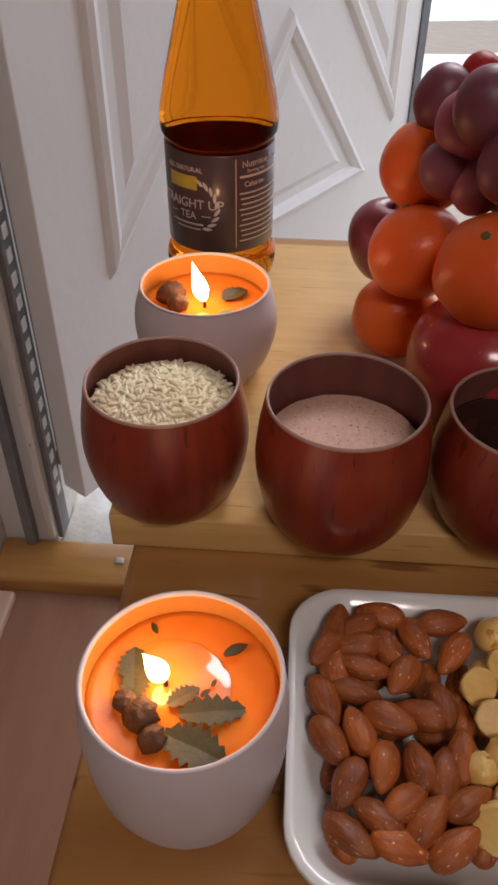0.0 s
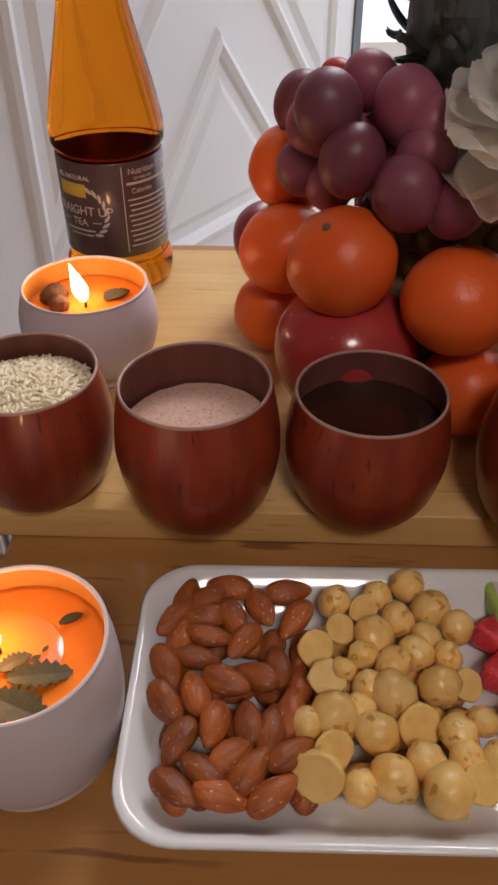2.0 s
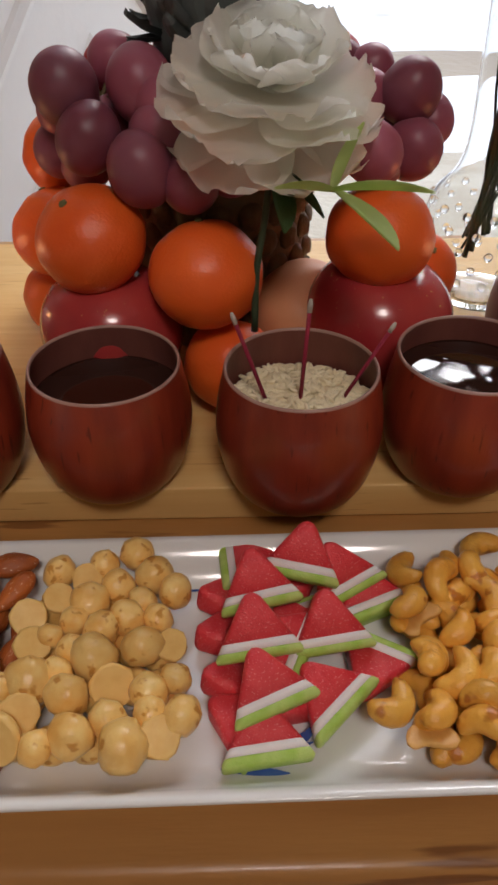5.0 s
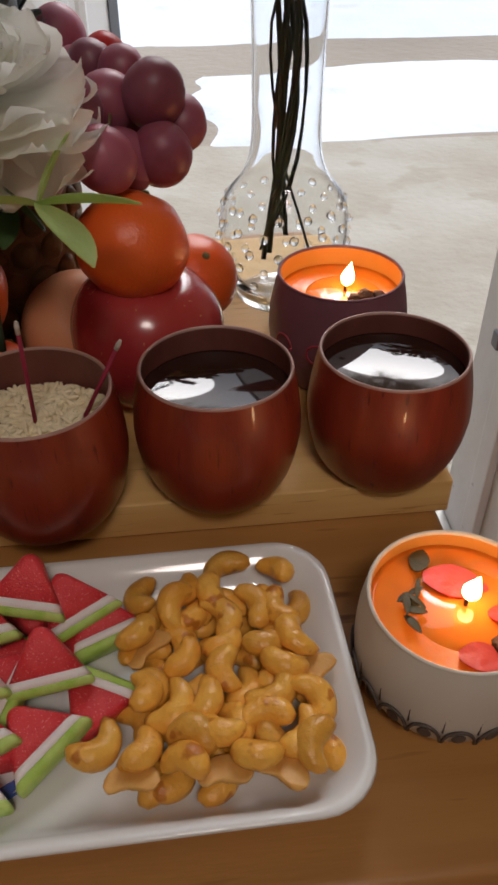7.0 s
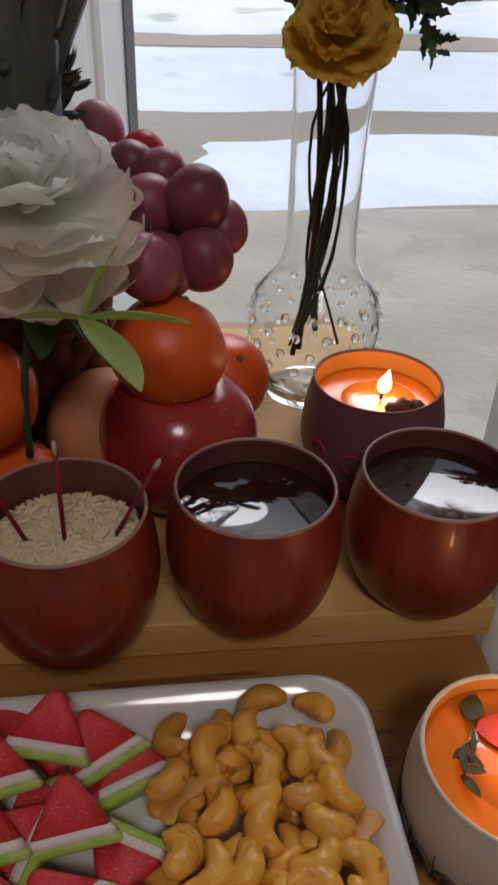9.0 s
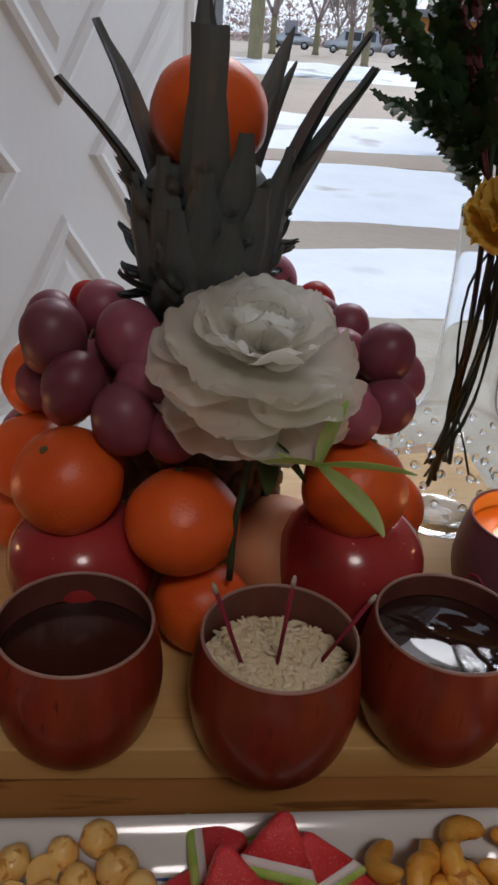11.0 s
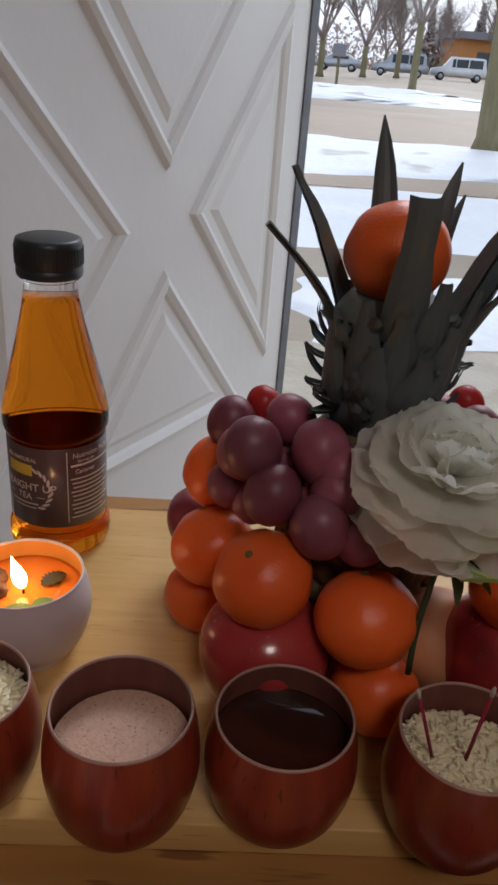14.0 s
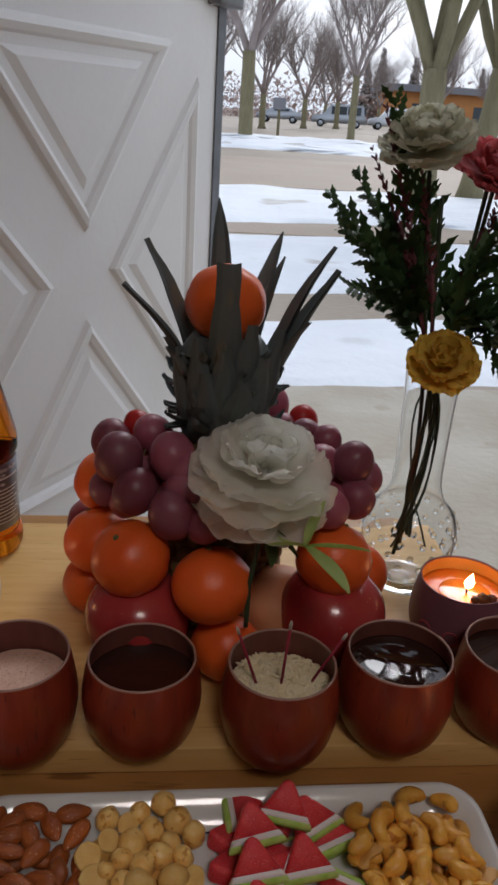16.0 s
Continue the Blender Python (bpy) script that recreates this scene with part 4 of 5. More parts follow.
def mac_mesh(seed, half=False):
    bm = bmesh.new()
    bmesh.ops.create_uvsphere(bm, u_segments=14, v_segments=9, radius=1.0)
    for v in bm.verts:
        n = 1 + 0.14 * noise.noise(v.co * 1.7 + Vector((seed, 0, 0)))
        v.co *= n * (1 + 0.05 * noise.noise(v.co * 6 + Vector((0, seed, 0))))
        v.co.z *= 0.88
        if half:
            v.co.z = min(v.co.z, 0.05 + 0.02 * v.co.x)
        v.co *= 0.0075
    return shared("macadamia_half" if half else "macadamia", bm, M_MACCUT if half else M_MAC)


def lay(name, mesh, m, label, category, group):
    ob = new(name, mesh)
    ob.matrix_world = m
    return tagged(ob, label, category, group)


def heap(y):
    """Height of the nuts' middle over a row of the plate, and how far back that moves them."""
    z = 0.0105 + 0.0095 * max(0.0, min(1.0, (y - 0.083) / 0.022))
    return z, (0.022 - z) * 0.9


ALMONDS = [(58, 164, 82), (75, 170, -9), (88, 161, 117), (99, 168, 9), (54, 153, 53), (66, 163, 31), (77, 155, -63), (65, 155, 9), (57, 146, 90), (68, 145, -9),
           (102, 155, 56), (82, 143, 59), (95, 133, 99), (64, 136, -11), (53, 131, 117), (76, 125, -22), (87, 128, -22), (65, 120, 108), (55, 115, -51), (100, 113, 81),
           (93, 106, 81), (73, 107, 79), (85, 109, 99), (61, 100, 68), (80, 96, 45), (70, 90, -37), (86, 90, 53), (100, 97, 37), (61, 84, -37), (77, 82, -11), (94, 83, 37)]
MACS = [(118, 164, 7), (130, 161, 6), (149, 174, 7), (157, 162, 8), (143, 156, 7), (120, 151, 6), (133, 148, 8), (166, 153, 7), (148, 140, 7), (110, 141, 7), (128, 139, 6),
        (139, 135, 7), (160, 139, 6), (114, 128, 7), (129, 125, 6), (138, 122, 9), (155, 126, 8), (166, 127, 6), (116, 112, 9), (125, 115, 6), (130, 106, 8), (146, 109, 8),
        (159, 107, 7), (168, 112, 6), (106, 109, 6), (115, 99, 7), (146, 96, 7), (160, 98, 6), (171, 97, 7), (109, 89, 9), (123, 86, 6), (134, 90, 8), (152, 86, 9)]
MACS_MORE = [(164, 89, 7), (136, 168, 6), (153, 148, 6), (120, 132, 5)]
CASHEWS = [(274, 165, 59), (294, 172, 31), (312, 169, -51), (261, 162, 90), (256, 145, 59), (301, 152, -72), (289, 160, -72), (314, 151, -72), (274, 154, 72), (288, 148, -68),
           (272, 133, 45), (288, 138, 31), (304, 137, 9), (318, 136, -72), (291, 124, 90), (311, 125, -22), (258, 119, 90), (268, 112, 53), (304, 115, 37), (279, 113, 63), (286, 102, -27)]
CASHEWS_MORE = [(317, 108, -63), (301, 103, 0), (275, 98, -27), (257, 98, 63), (311, 98, 53), (318, 91, 68), (297, 92, -11), (272, 88, -27), (243, 101, 45)]
CASHEW_HALVES = [(262, 137, 45), (323, 120, 51), (285, 85, 0), (303, 84, -34), (255, 86, 0)]

rnd = random.Random(21)
meshes = [almond_mesh(k) for k in range(5)]
TEXT_A = ("salted roasted almond in its brown skin", "almond", "almonds on the plate")
for x, y, a in ALMONDS:
    z, back = heap(y)
    lay("almond", meshes[rnd.randrange(5)], pose(x / 1000, y / 1000 + back, z + rnd.uniform(-0.001, 0.001), rnd.uniform(-25, 25), rnd.uniform(-14, 14), a + (180 if rnd.random() < 0.5 else 0)), *TEXT_A)
for k in range(20):
    lay("almond", meshes[k % 5], pose(0.058 + 0.0115 * (k % 5) + rnd.uniform(-0.002, 0.002), 0.094 + 0.019 * (k // 5) + rnd.uniform(-0.003, 0.003), 0.0085, rnd.uniform(-20, 20), rnd.uniform(-8, 8), rnd.uniform(0, 360)), *TEXT_A)
meshes, halves = [mac_mesh(k * 1.7) for k in range(5)], [mac_mesh(k * 1.3 + 9, True) for k in range(3)]
TEXT_M = ("pale roasted macadamia nut", "macadamia", "macadamias on the plate")
for k, (x, y, r) in enumerate(MACS + MACS_MORE):
    z, back = heap(y)
    half = k % 4 == 1
    me = halves[k % 3] if half else meshes[k % 5]
    m = pose(x / 1000, y / 1000 + back, z, *(rnd.uniform(25, 70), rnd.uniform(-25, 25), rnd.uniform(-50, 50)) if half else [rnd.uniform(0, 360) for _ in range(3)])
    lay("macadamia", me, m @ Matrix.Diagonal((*[r / 7.5 * 1.05] * 3, 1)), "split macadamia half with a flat cut face" if half else TEXT_M[0], *TEXT_M[1:])
for k in range(18):
    m = pose(0.114 + 0.012 * (k % 5) + rnd.uniform(-0.002, 0.002), 0.098 + 0.018 * (k // 5) + rnd.uniform(-0.003, 0.003), 0.0092, *[rnd.uniform(0, 360) for _ in range(3)])
    lay("macadamia", meshes[k % 5], m @ Matrix.Diagonal((0.98, 0.98, 0.98, 1)), *TEXT_M)
meshes, halves = [cashew_mesh(k) for k in range(6)], [cashew_mesh(k + 20, True) for k in range(2)]
TEXT_C = ("golden roasted cashew nut", "cashew", "cashews on the plate")
for x, y, a in CASHEWS + CASHEWS_MORE:
    z, back = heap(y)
    lay("cashew", meshes[rnd.randrange(6)], pose(x / 1000, y / 1000 + back, z + 0.001, rnd.uniform(-35, 35), rnd.uniform(-22, 22), a + (180 if rnd.random() < 0.4 else 0)), *TEXT_C)
for x, y, a in CASHEW_HALVES:
    z, back = heap(y)
    lay("cashew", halves[rnd.randrange(2)], pose(x / 1000, y / 1000 + back, z - 0.001, 12, 0, a + 180), "split cashew half showing its pale inside", *TEXT_C[1:])
for k in range(24):
    lay("cashew", meshes[k % 6], pose(0.257 + 0.0125 * (k % 6) + rnd.uniform(-0.003, 0.003), 0.096 + 0.021 * (k // 6) + rnd.uniform(-0.003, 0.003), 0.0085, rnd.uniform(-20, 20), rnd.uniform(-10, 10), rnd.uniform(0, 360)), *TEXT_C)

for k in range(16):
    lay("cashew", meshes[k % 6], pose(0.258 + 0.0165 * (k % 4) + rnd.uniform(-0.004, 0.004), 0.104 + 0.018 * (k // 4) + rnd.uniform(-0.004, 0.004), 0.0155, rnd.uniform(-30, 30), rnd.uniform(-20, 20), rnd.uniform(0, 360)), *TEXT_C)


def band(y0, y1, t, h, base):
    """One colour band of a wedge: from y0 to y1 over a triangle base wide and h high, with puffed rounded edges."""
    w = lambda y: base / 2 * (1 - y / h) + 0.0022
    bm = slab([(-w(y0), y0), (w(y0), y0), (w(y1), y1), (-w(y1), y1)], -t / 2, t / 2)
    return bm


def gummy(name, base, h, t):
    g = thing(name, (0, 0, 0), "sugared watermelon-slice gummy, red with white and green rind", "gummy", "watermelon gummies on the plate")
    for pn, y0, y1, m, text in (("flesh", 0.0066, h, M_GUMRED, "sugary red flesh"), ("pith", 0.0034, 0.0066, M_GUMWHITE, "white band"), ("rind", 0.0, 0.0034, M_GUMGREEN, "green rind")):
        bm = band(y0, y1, t, h, base)
        if pn != "pith":
            es = [e for e in bm.edges if all(abs(v.co.y - (0.0066 if pn == "flesh" else 0.0034)) > 1e-5 for v in e.verts) or (abs(e.verts[0].co.y - e.verts[1].co.y) > 1e-5)]
            bmesh.ops.bevel(bm, geom=es, offset=0.0026, segments=3, affect="EDGES", profile=0.5)
        else:
            es = [e for e in bm.edges if abs(e.verts[0].co.y - e.verts[1].co.y) > 1e-5]
            bmesh.ops.bevel(bm, geom=es, offset=0.0026, segments=3, affect="EDGES", profile=0.5)
        part(pn, bm, m, g, text)
    return g


GUM_H, GUM_T = 0.0240, 0.0110
first = gummy("gummy", 0.0300, GUM_H, GUM_T)
# millimetres of the middle of the upper face, and its turn
GUMMIES = [(217, 160, 37, 36, 6, -11), (198, 148, 35, 34, -6, 10), (197, 126, 34, 34, -4, 7), (200, 108, 27, 24, -9, 20), (199, 96, 17, 17, 0, 8), (225, 132, 28, 38, -3, 8),
           (222, 110, 19, 14, -12, 42), (233, 160, 26, 36, -10, 27), (243, 157, 18, 18, -6, 20), (241, 122, 15, -13, -6, 155), (195, 176, 18, 4, -4, -85), (207, 130, 23, 8, -16, 64)]
GUMMIES_UNDER = [(187, 160, 15, 10, 8, 95), (186, 142, 15, 8, 8, 105), (189, 122, 14, 8, 8, 100), (212, 145, 15, 0, 0, 20), (226, 147, 14, 0, 0, 200), (208, 112, 14, 0, 0, 130), (190, 105, 13, 0, 0, 60), (215, 170, 15, 0, 0, 190)]
for k, (x, y, z, rx, ry, rz) in enumerate(GUMMIES + GUMMIES_UNDER):
    m = pose(x / 1000, y / 1000, z / 1000, rx, ry, rz) @ pose(0, -GUM_H / 2, -GUM_T / 2)
    if k:
        copy_thing(first, m)
    else:
        first.matrix_world = m

# ---- tea bottle ----
BX, BY = -0.019, 0.466
bottle = thing("tea_bottle", (BX, BY, BT + 0.0008), "amber iced tea bottle with dark label and black cap", "bottle")
outer = smooth_profile([(0.0285, 0.0), (0.0345, 0.002), (0.0365, 0.008), (0.0362, 0.016), (0.0340, 0.021), (0.0338, 0.026), (0.0340, 0.085), (0.0338, 0.090), (0.0362, 0.094), (0.0366, 0.102),
                        (0.0358, 0.109), (0.0325, 0.124), (0.0270, 0.146), (0.0215, 0.168), (0.0182, 0.184)], 4)
part("filled_body", lathe([(0, 0)] + outer + [(0, 0.184)], 64), M_TEA, bottle, "clear bottle full of amber tea")
part("neck", lathe(smooth_profile([(0.0182, 0.1845), (0.0172, 0.192), (0.0172, 0.196), (0.0195, 0.1975), (0.0195, 0.2005), (0.0165, 0.202)], 4), 48), M_GLASS, bottle, "clear plastic neck")
cap = [(0.0208, 0.199), (0.0213, 0.2005), (0.0213, 0.204), (0.0204, 0.2046), (0.0204, 0.2056), (0.0215, 0.2064), (0.0215, 0.219), (0.0206, 0.2222), (0.018, 0.2232), (0, 0.2232)]
capo = part("cap", lathe(cap, 72), M_CAP, bottle, "black ribbed screw cap")
for k in range(48):
    part("rib", box(0.0212, -0.0004, 0.2068, 0.0219, 0.0004, 0.2180), M_CAP, capo, at=Matrix.Rotation(k * 2 * math.pi / 48, 4, "Z"), smooth=False)
label_part = part("label", lathe([(0.0341, 0.0262), (0.0345, 0.0266), (0.0347, 0.0875), (0.0342, 0.0880)], 64), M_LABEL, bottle, "dark brown printed label")


def bent(bm, radius, angle):
    """Wrap a flat piece (x along, y up) round the label at a middle angle."""
    for v in bm.verts:
        a = angle + v.co.x / radius
        r = radius + v.co.z
        v.co = Vector((r * math.cos(a), r * math.sin(a), v.co.y))
    return bm


def words(text, size, radius, degrees, z, material, parent):
    cu = bpy.data.curves.new("words", "FONT")
    cu.body, cu.size, cu.align_x, cu.extrude = text, size, "CENTER", 0.0001
    ob = bpy.data.objects.new("words", cu)
    scene.collection.objects.link(ob)
    bpy.context.view_layer.update()
    me = bpy.data.meshes.new_from_object(ob.evaluated_get(bpy.context.evaluated_depsgraph_get()))
    bpy.data.objects.remove(ob)
    bm = bmesh.new()
    bm.from_mesh(me)
    for v in bm.verts:
        v.co.y += z
    part("lettering", bent(bm, radius, radians(degrees)), material, parent, smooth=False)


def printed(w, h, degrees, z, material, name="printed_bar", lift=0.0001):
    bm = bmesh.new()
    n = max(1, int(w / 0.003))
    low = [bm.verts.new((w * (k / n - 0.5), z, lift)) for k in range(n + 1)]
    high = [bm.verts.new((w * (k / n - 0.5), z + h, lift)) for k in range(n + 1)]
    for k in range(n):
        bm.faces.new((low[k], low[k + 1], high[k + 1], high[k]))
    part(name, bent(bm, 0.0348, radians(degrees)), material, label_part, smooth=False)


words("ALL NATURAL", 0.0042, 0.0348, -124, 0.0775, M_PRINT, label_part)
printed(0.022, 0.0085, -126, 0.0665, M_YELLOWPRINT)
words("STRAIGHT UP", 0.0082, 0.0348, -122, 0.0550, M_PRINT, label_part)
words("TEA", 0.0068, 0.0348, -120, 0.0478, M_PRINT, label_part)
for d in (-140, -99):
    printed(0.006, 0.0006, d, 0.0500, M_PRINT)
printed(0.024, 0.0012, -122, 0.0440, M_PRINT)
printed(0.018, 0.0010, -120, 0.0410, M_PRINT)
for k in range(9):
    bm = bmesh.new()
    a = radians(-70 + 17 * k)
    b = blade(0.006, 0.0011, 0.0002, 0, 5, cup=0)
    for v in b.verts:
        x, y = v.co.x, v.co.y
        ang = a + 1.2
        v.co = Vector((0.0125 * math.cos(a) + x * math.cos(ang) - y * math.sin(ang), 0.056 + 0.0145 * math.sin(a) + x * math.sin(ang) + y * math.cos(ang), v.co.z + 0.0002))
    bm.free()
    part("printed_sprig", bent(b, 0.0348, radians(-110)), M_PRINT, label_part, smooth=False)
words("Nutrition Facts", 0.0054, 0.0348, -34, 0.0805, M_PRINT, label_part)
words("Serving size", 0.0030, 0.0348, -44, 0.0770, M_PRINT, label_part)
printed(0.036, 0.0016, -34, 0.0740, M_PRINT)
words("Calories", 0.0046, 0.0348, -46, 0.0685, M_PRINT, label_part)
for k in range(10):
    printed(0.034 - 0.004 * (k % 3), 0.0010, -36 - (k % 3) * 2, 0.0640 - 0.0034 * k, M_PRINT)
bm = bmesh.new()
low = [bm.verts.new((dx, zz, 0.0002)) for dx, zz in ((-0.0003, 0.030), (0.0003, 0.030), (0.0003, 0.086), (-0.0003, 0.086))]
bm.faces.new(low)
part("printed_border", bent(bm, 0.0348, radians(-68)), M_PRINT, label_part, smooth=False)

# ---- the fruit heap ----
def mandarin(x, y, z, r, stem, label="bright orange mandarin in the fruit heap", seed=0.0):
    t = thing("mandarin", (x, y, z), label, "mandarin", "mandarins in the fruit heap")
    bm = ball(r, 36, 24, (1, 1, 0.94), 0.035, 2.2, seed)
    for v in bm.verts:
        d = v.co.normalized()
        if d.z > 0.9:
            v.co *= 1 - 0.25 * (d.z - 0.9) ** 1.2
    turn = Vector(stem).to_track_quat("Z", "Y").to_matrix().to_4x4()
    part("peel", bm, M_ORANGE, t, at=turn)
    part("stem_scar", ball(0.0022, 8, 6, (1, 1, 0.5), 0.5, 3), M_STEM, t, "dry green stem scar", at=turn @ pose(0, 0, r * 0.925))
    return t


for k, (x, y, z, r, stem) in enumerate(((0.123, 0.303, 0.105, 0.0268, (-0.35, -0.35, 0.8)), (0.096, 0.358, 0.086, 0.0258, (-0.3, 0.3, 0.8)), (0.091, 0.368, 0.0410, 0.0246, (0.2, 0.5, 0.8)),
                                       (0.099, 0.392, 0.118, 0.0245, (0.1, -0.3, 0.9)), (0.178, 0.290, 0.092, 0.0276, (-0.1, 0.25, 0.95)), (0.190, 0.289, 0.0415, 0.0252, (0.3, 0.4, 0.6)),
                                       (0.263, 0.306, 0.104, 0.0268, (0.3, 0.3, 0.8)), (0.2935, 0.350, 0.064, 0.0240, (0.25, -0.5, 0.75)), (0.184, 0.378, 0.264, 0.0282, (0.2, 0.6, 0.6)))):
    mandarin(x, y, z, r, stem, seed=k * 3.1)


def apple(name, x, y, z, r, material, label, category, squash=0.93, turn=(0, 0, 0), stalk=True):
    t = thing(name, (x, y, z), label, category)
    prof = smooth_profile([(0.0, -0.82), (0.22, -0.90), (0.55, -0.82), (0.86, -0.40), (1.0, 0.10), (0.90, 0.58), (0.55, 0.90), (0.22, 0.90), (0.05, 0.74)], 4) + [(0, 0.72)]
    m = pose(0, 0, 0, *turn)
    part("skin", lathe([(a * r, b * r * squash / 0.9) for a, b in prof], 40), material, t, at=m)
    bm = bmesh.new()
    if stalk:
        part("stalk", tube(bm, [(0, 0, 0.72 * r), (0.001, 0, 0.98 * r), (0.004, 0, 1.1 * r)], [0.0012, 0.0010, 0.0014], 6), M_TWIG, t, "thin brown stalk", at=m)


apple("apple", 0.128, 0.3055, 0.0510, 0.0372, M_APPLE, "large glossy dark red apple", "apple", 0.9, (0, 0, 0))
apple("apple", 0.266, 0.3085, 0.0525, 0.0388, M_APPLE, "large glossy dark red apple", "apple", 0.9, (8, 8, 0))
apple("plum", 0.088, 0.424, 0.060, 0.0245, M_PLUM, "dull purple-red plum at the back of the heap", "plum")
# fruit shape added to fill an unidentified peach-coloured patch
apple("peach", 0.229, 0.330, 0.0460, 0.0300, M_PAPAYA, "peach-coloured fruit added for an unidentified patch beside the pineapple", "peach", 0.98, (35, 20, 0), False)

pine = thing("pineapple", (0.185, 0.372, BT + 0.0005), "whole pineapple with trimmed grey-green crown", "pineapple")
body_prof = smooth_profile([(0.030, 0.0), (0.042, 0.012), (0.047, 0.055), (0.046, 0.10), (0.040, 0.135), (0.028, 0.152)], 5)
part("core", lathe([(0, 0)] + body_prof + [(0, 0.153)], 40), M_PINE, pine)
eye = ball(1.0, 8, 6)
for v in eye.verts:
    v.co = Vector((v.co.x * 0.0028 + (0.0022 if v.co.x > 0.8 else 0), v.co.y * 0.0078, v.co.z * 0.0078))
eye_mesh = shared("eye", eye, M_PINE)
for row in range(9):
    z = 0.012 + row * 0.0152
    r = min(0.0475, 0.034 + 0.0011 * row * 12) if row < 2 else (0.0468 if row < 6 else 0.0468 - 0.0045 * (row - 5))
    for k in range(18):
        ob = new("eye", eye_mesh)
        ob.parent = pine
        ob.matrix_local = Matrix.Rotation(2 * math.pi * (k + 0.5 * (row % 2)) / 18, 4, "Z") @ pose(r, 0, z)


def strap(base, tip, width, sag, seed, curl=0.0, blunt=0.0):
    """A stiff channelled leaf from base to tip; blunt: the share of its width left at a torn tip."""
    bm = bmesh.new()
    b, t = Vector(base), Vector(tip)
    d = (t - b)
    out = Vector((d.x, d.y, 0))
    out = out.normalized() if out.length > 1e-4 else Vector((1, 0, 0))
    side = d.cross(Vector((0, 0, 1)))
    side = (side if side.length > 1e-4 else Vector((0, 1, 0))).normalized()
    n, rows = 9, []
    for k in range(n + 1):
        f = k / n
        c = b + d * f - out * sag * math.sin(math.pi * f) + Vector((0, 0, sag * 0.4 * math.sin(math.pi * f)))
        c += Vector((noise.noise(Vector((f * 3, seed, 0))), noise.noise(Vector((f * 3, seed, 7))), 0)) * 0.0025 * f
        c -= Vector((0, 0, 1)) * curl * f**4
        w = width * max(blunt, (1 - f**2.2) ** 0.8) * (1 + 0.12 * noise.noise(Vector((f * 9, seed, 3)))) + 0.0004
        nrm = side.cross(d).normalized()
        rows.append([c - side * w + nrm * w * 0.45, c - side * w * 0.5 + nrm * w * 0.1, c, c + side * w * 0.5 + nrm * w * 0.1, c + side * w + nrm * w * 0.45])
    nrm = side.cross(d).normalized() * 0.0006
    for s in (1, -1):
        vs = [[bm.verts.new(p + nrm * s) for p in row] for row in rows]
        for p, q in zip(vs, vs[1:]):
            for j in range(4):
                bm.faces.new((p[j], p[j + 1], q[j + 1], q[j]))
    return bm


PC = Vector((0.185, 0.372, 0))
crown = part("crown", lathe(smooth_profile([(0.027, 0.150), (0.033, 0.165), (0.0335, 0.19), (0.031, 0.215), (0.024, 0.226)], 4) + [(0, 0.224)], 28), M_CROWN, pine, "dense grey-green leaf base")
# tip, height of the foot, width, torn tip, droop of the tip
LONG = [((0.127, 0.409, 0.300), 0.195, 0.0095, 0.25, 0.0), ((0.113, 0.373, 0.275), 0.198, 0.0075, 0.55, 0.0), ((0.181, 0.449, 0.322), 0.195, 0.0105, 0.0, -0.004),
        ((0.229, 0.446, 0.304), 0.190, 0.0085, 0.0, 0.0), ((0.230, 0.432, 0.288), 0.190, 0.0060, 0.0, 0.0), ((0.259, 0.385, 0.304), 0.180, 0.0105, 0.15, 0.0),
        ((0.262, 0.378, 0.289), 0.165, 0.0150, 0.25, 0.0), ((0.238, 0.340, 0.262), 0.165, 0.0120, 0.15, 0.0), ((0.142, 0.350, 0.246), 0.165, 0.0090, 0.2, 0.0)]
for k, (tip, foot, wide, blunt, curl) in enumerate(LONG):
    t = Vector(tip) - Vector((PC.x, PC.y, BT))
    o = Vector((t.x, t.y, 0)).normalized()
    part("crown_leaf", strap(o * 0.026 + Vector((0, 0, foot)), t, wide, 0.004, k * 3.3, curl, blunt), M_CROWN, crown, smooth=False)
FRONT = [(-0.004, -0.052, 0.301, 0.0110, 0.66), (0.014, -0.046, 0.262, 0.014, 0.2), (-0.022, -0.040, 0.250, 0.012, 0.2), (0.036, -0.030, 0.256, 0.013, 0.2), (-0.036, -0.022, 0.240, 0.010, 0.3),
         (-0.004, -0.050, 0.246, 0.014, 0.3), (0.024, -0.044, 0.240, 0.012, 0.3), (-0.016, -0.046, 0.228, 0.012, 0.3), (0.010, -0.050, 0.225, 0.013, 0.3)]
for k, (dx, dy, dz, wide, blunt) in enumerate(FRONT):
    o = Vector((dx, dy, 0)).normalized()
    part("crown_leaf", strap(o * (0.040 if k == 0 else 0.030) + Vector((0, 0, 0.212 if k == 0 else 0.160)), (dx, dy, dz - BT), wide, -0.003, 30 + k, 0.0, blunt), M_CROWN, crown, smooth=False)
rnd = random.Random(5)
for k in range(70):
    a, z = rnd.uniform(0, 6.283), rnd.uniform(0.150, 0.215)
    o = Vector((math.cos(a), math.sin(a), 0))
    part("leaf_stub", strap(o * 0.030 + Vector((0, 0, z)), o * (0.039 + rnd.uniform(0, 0.011)) + Vector((0, 0, z + rnd.uniform(0.002, 0.024))), rnd.uniform(0.003, 0.006), -0.003, k, 0.0), M_CROWN, crown, smooth=False)


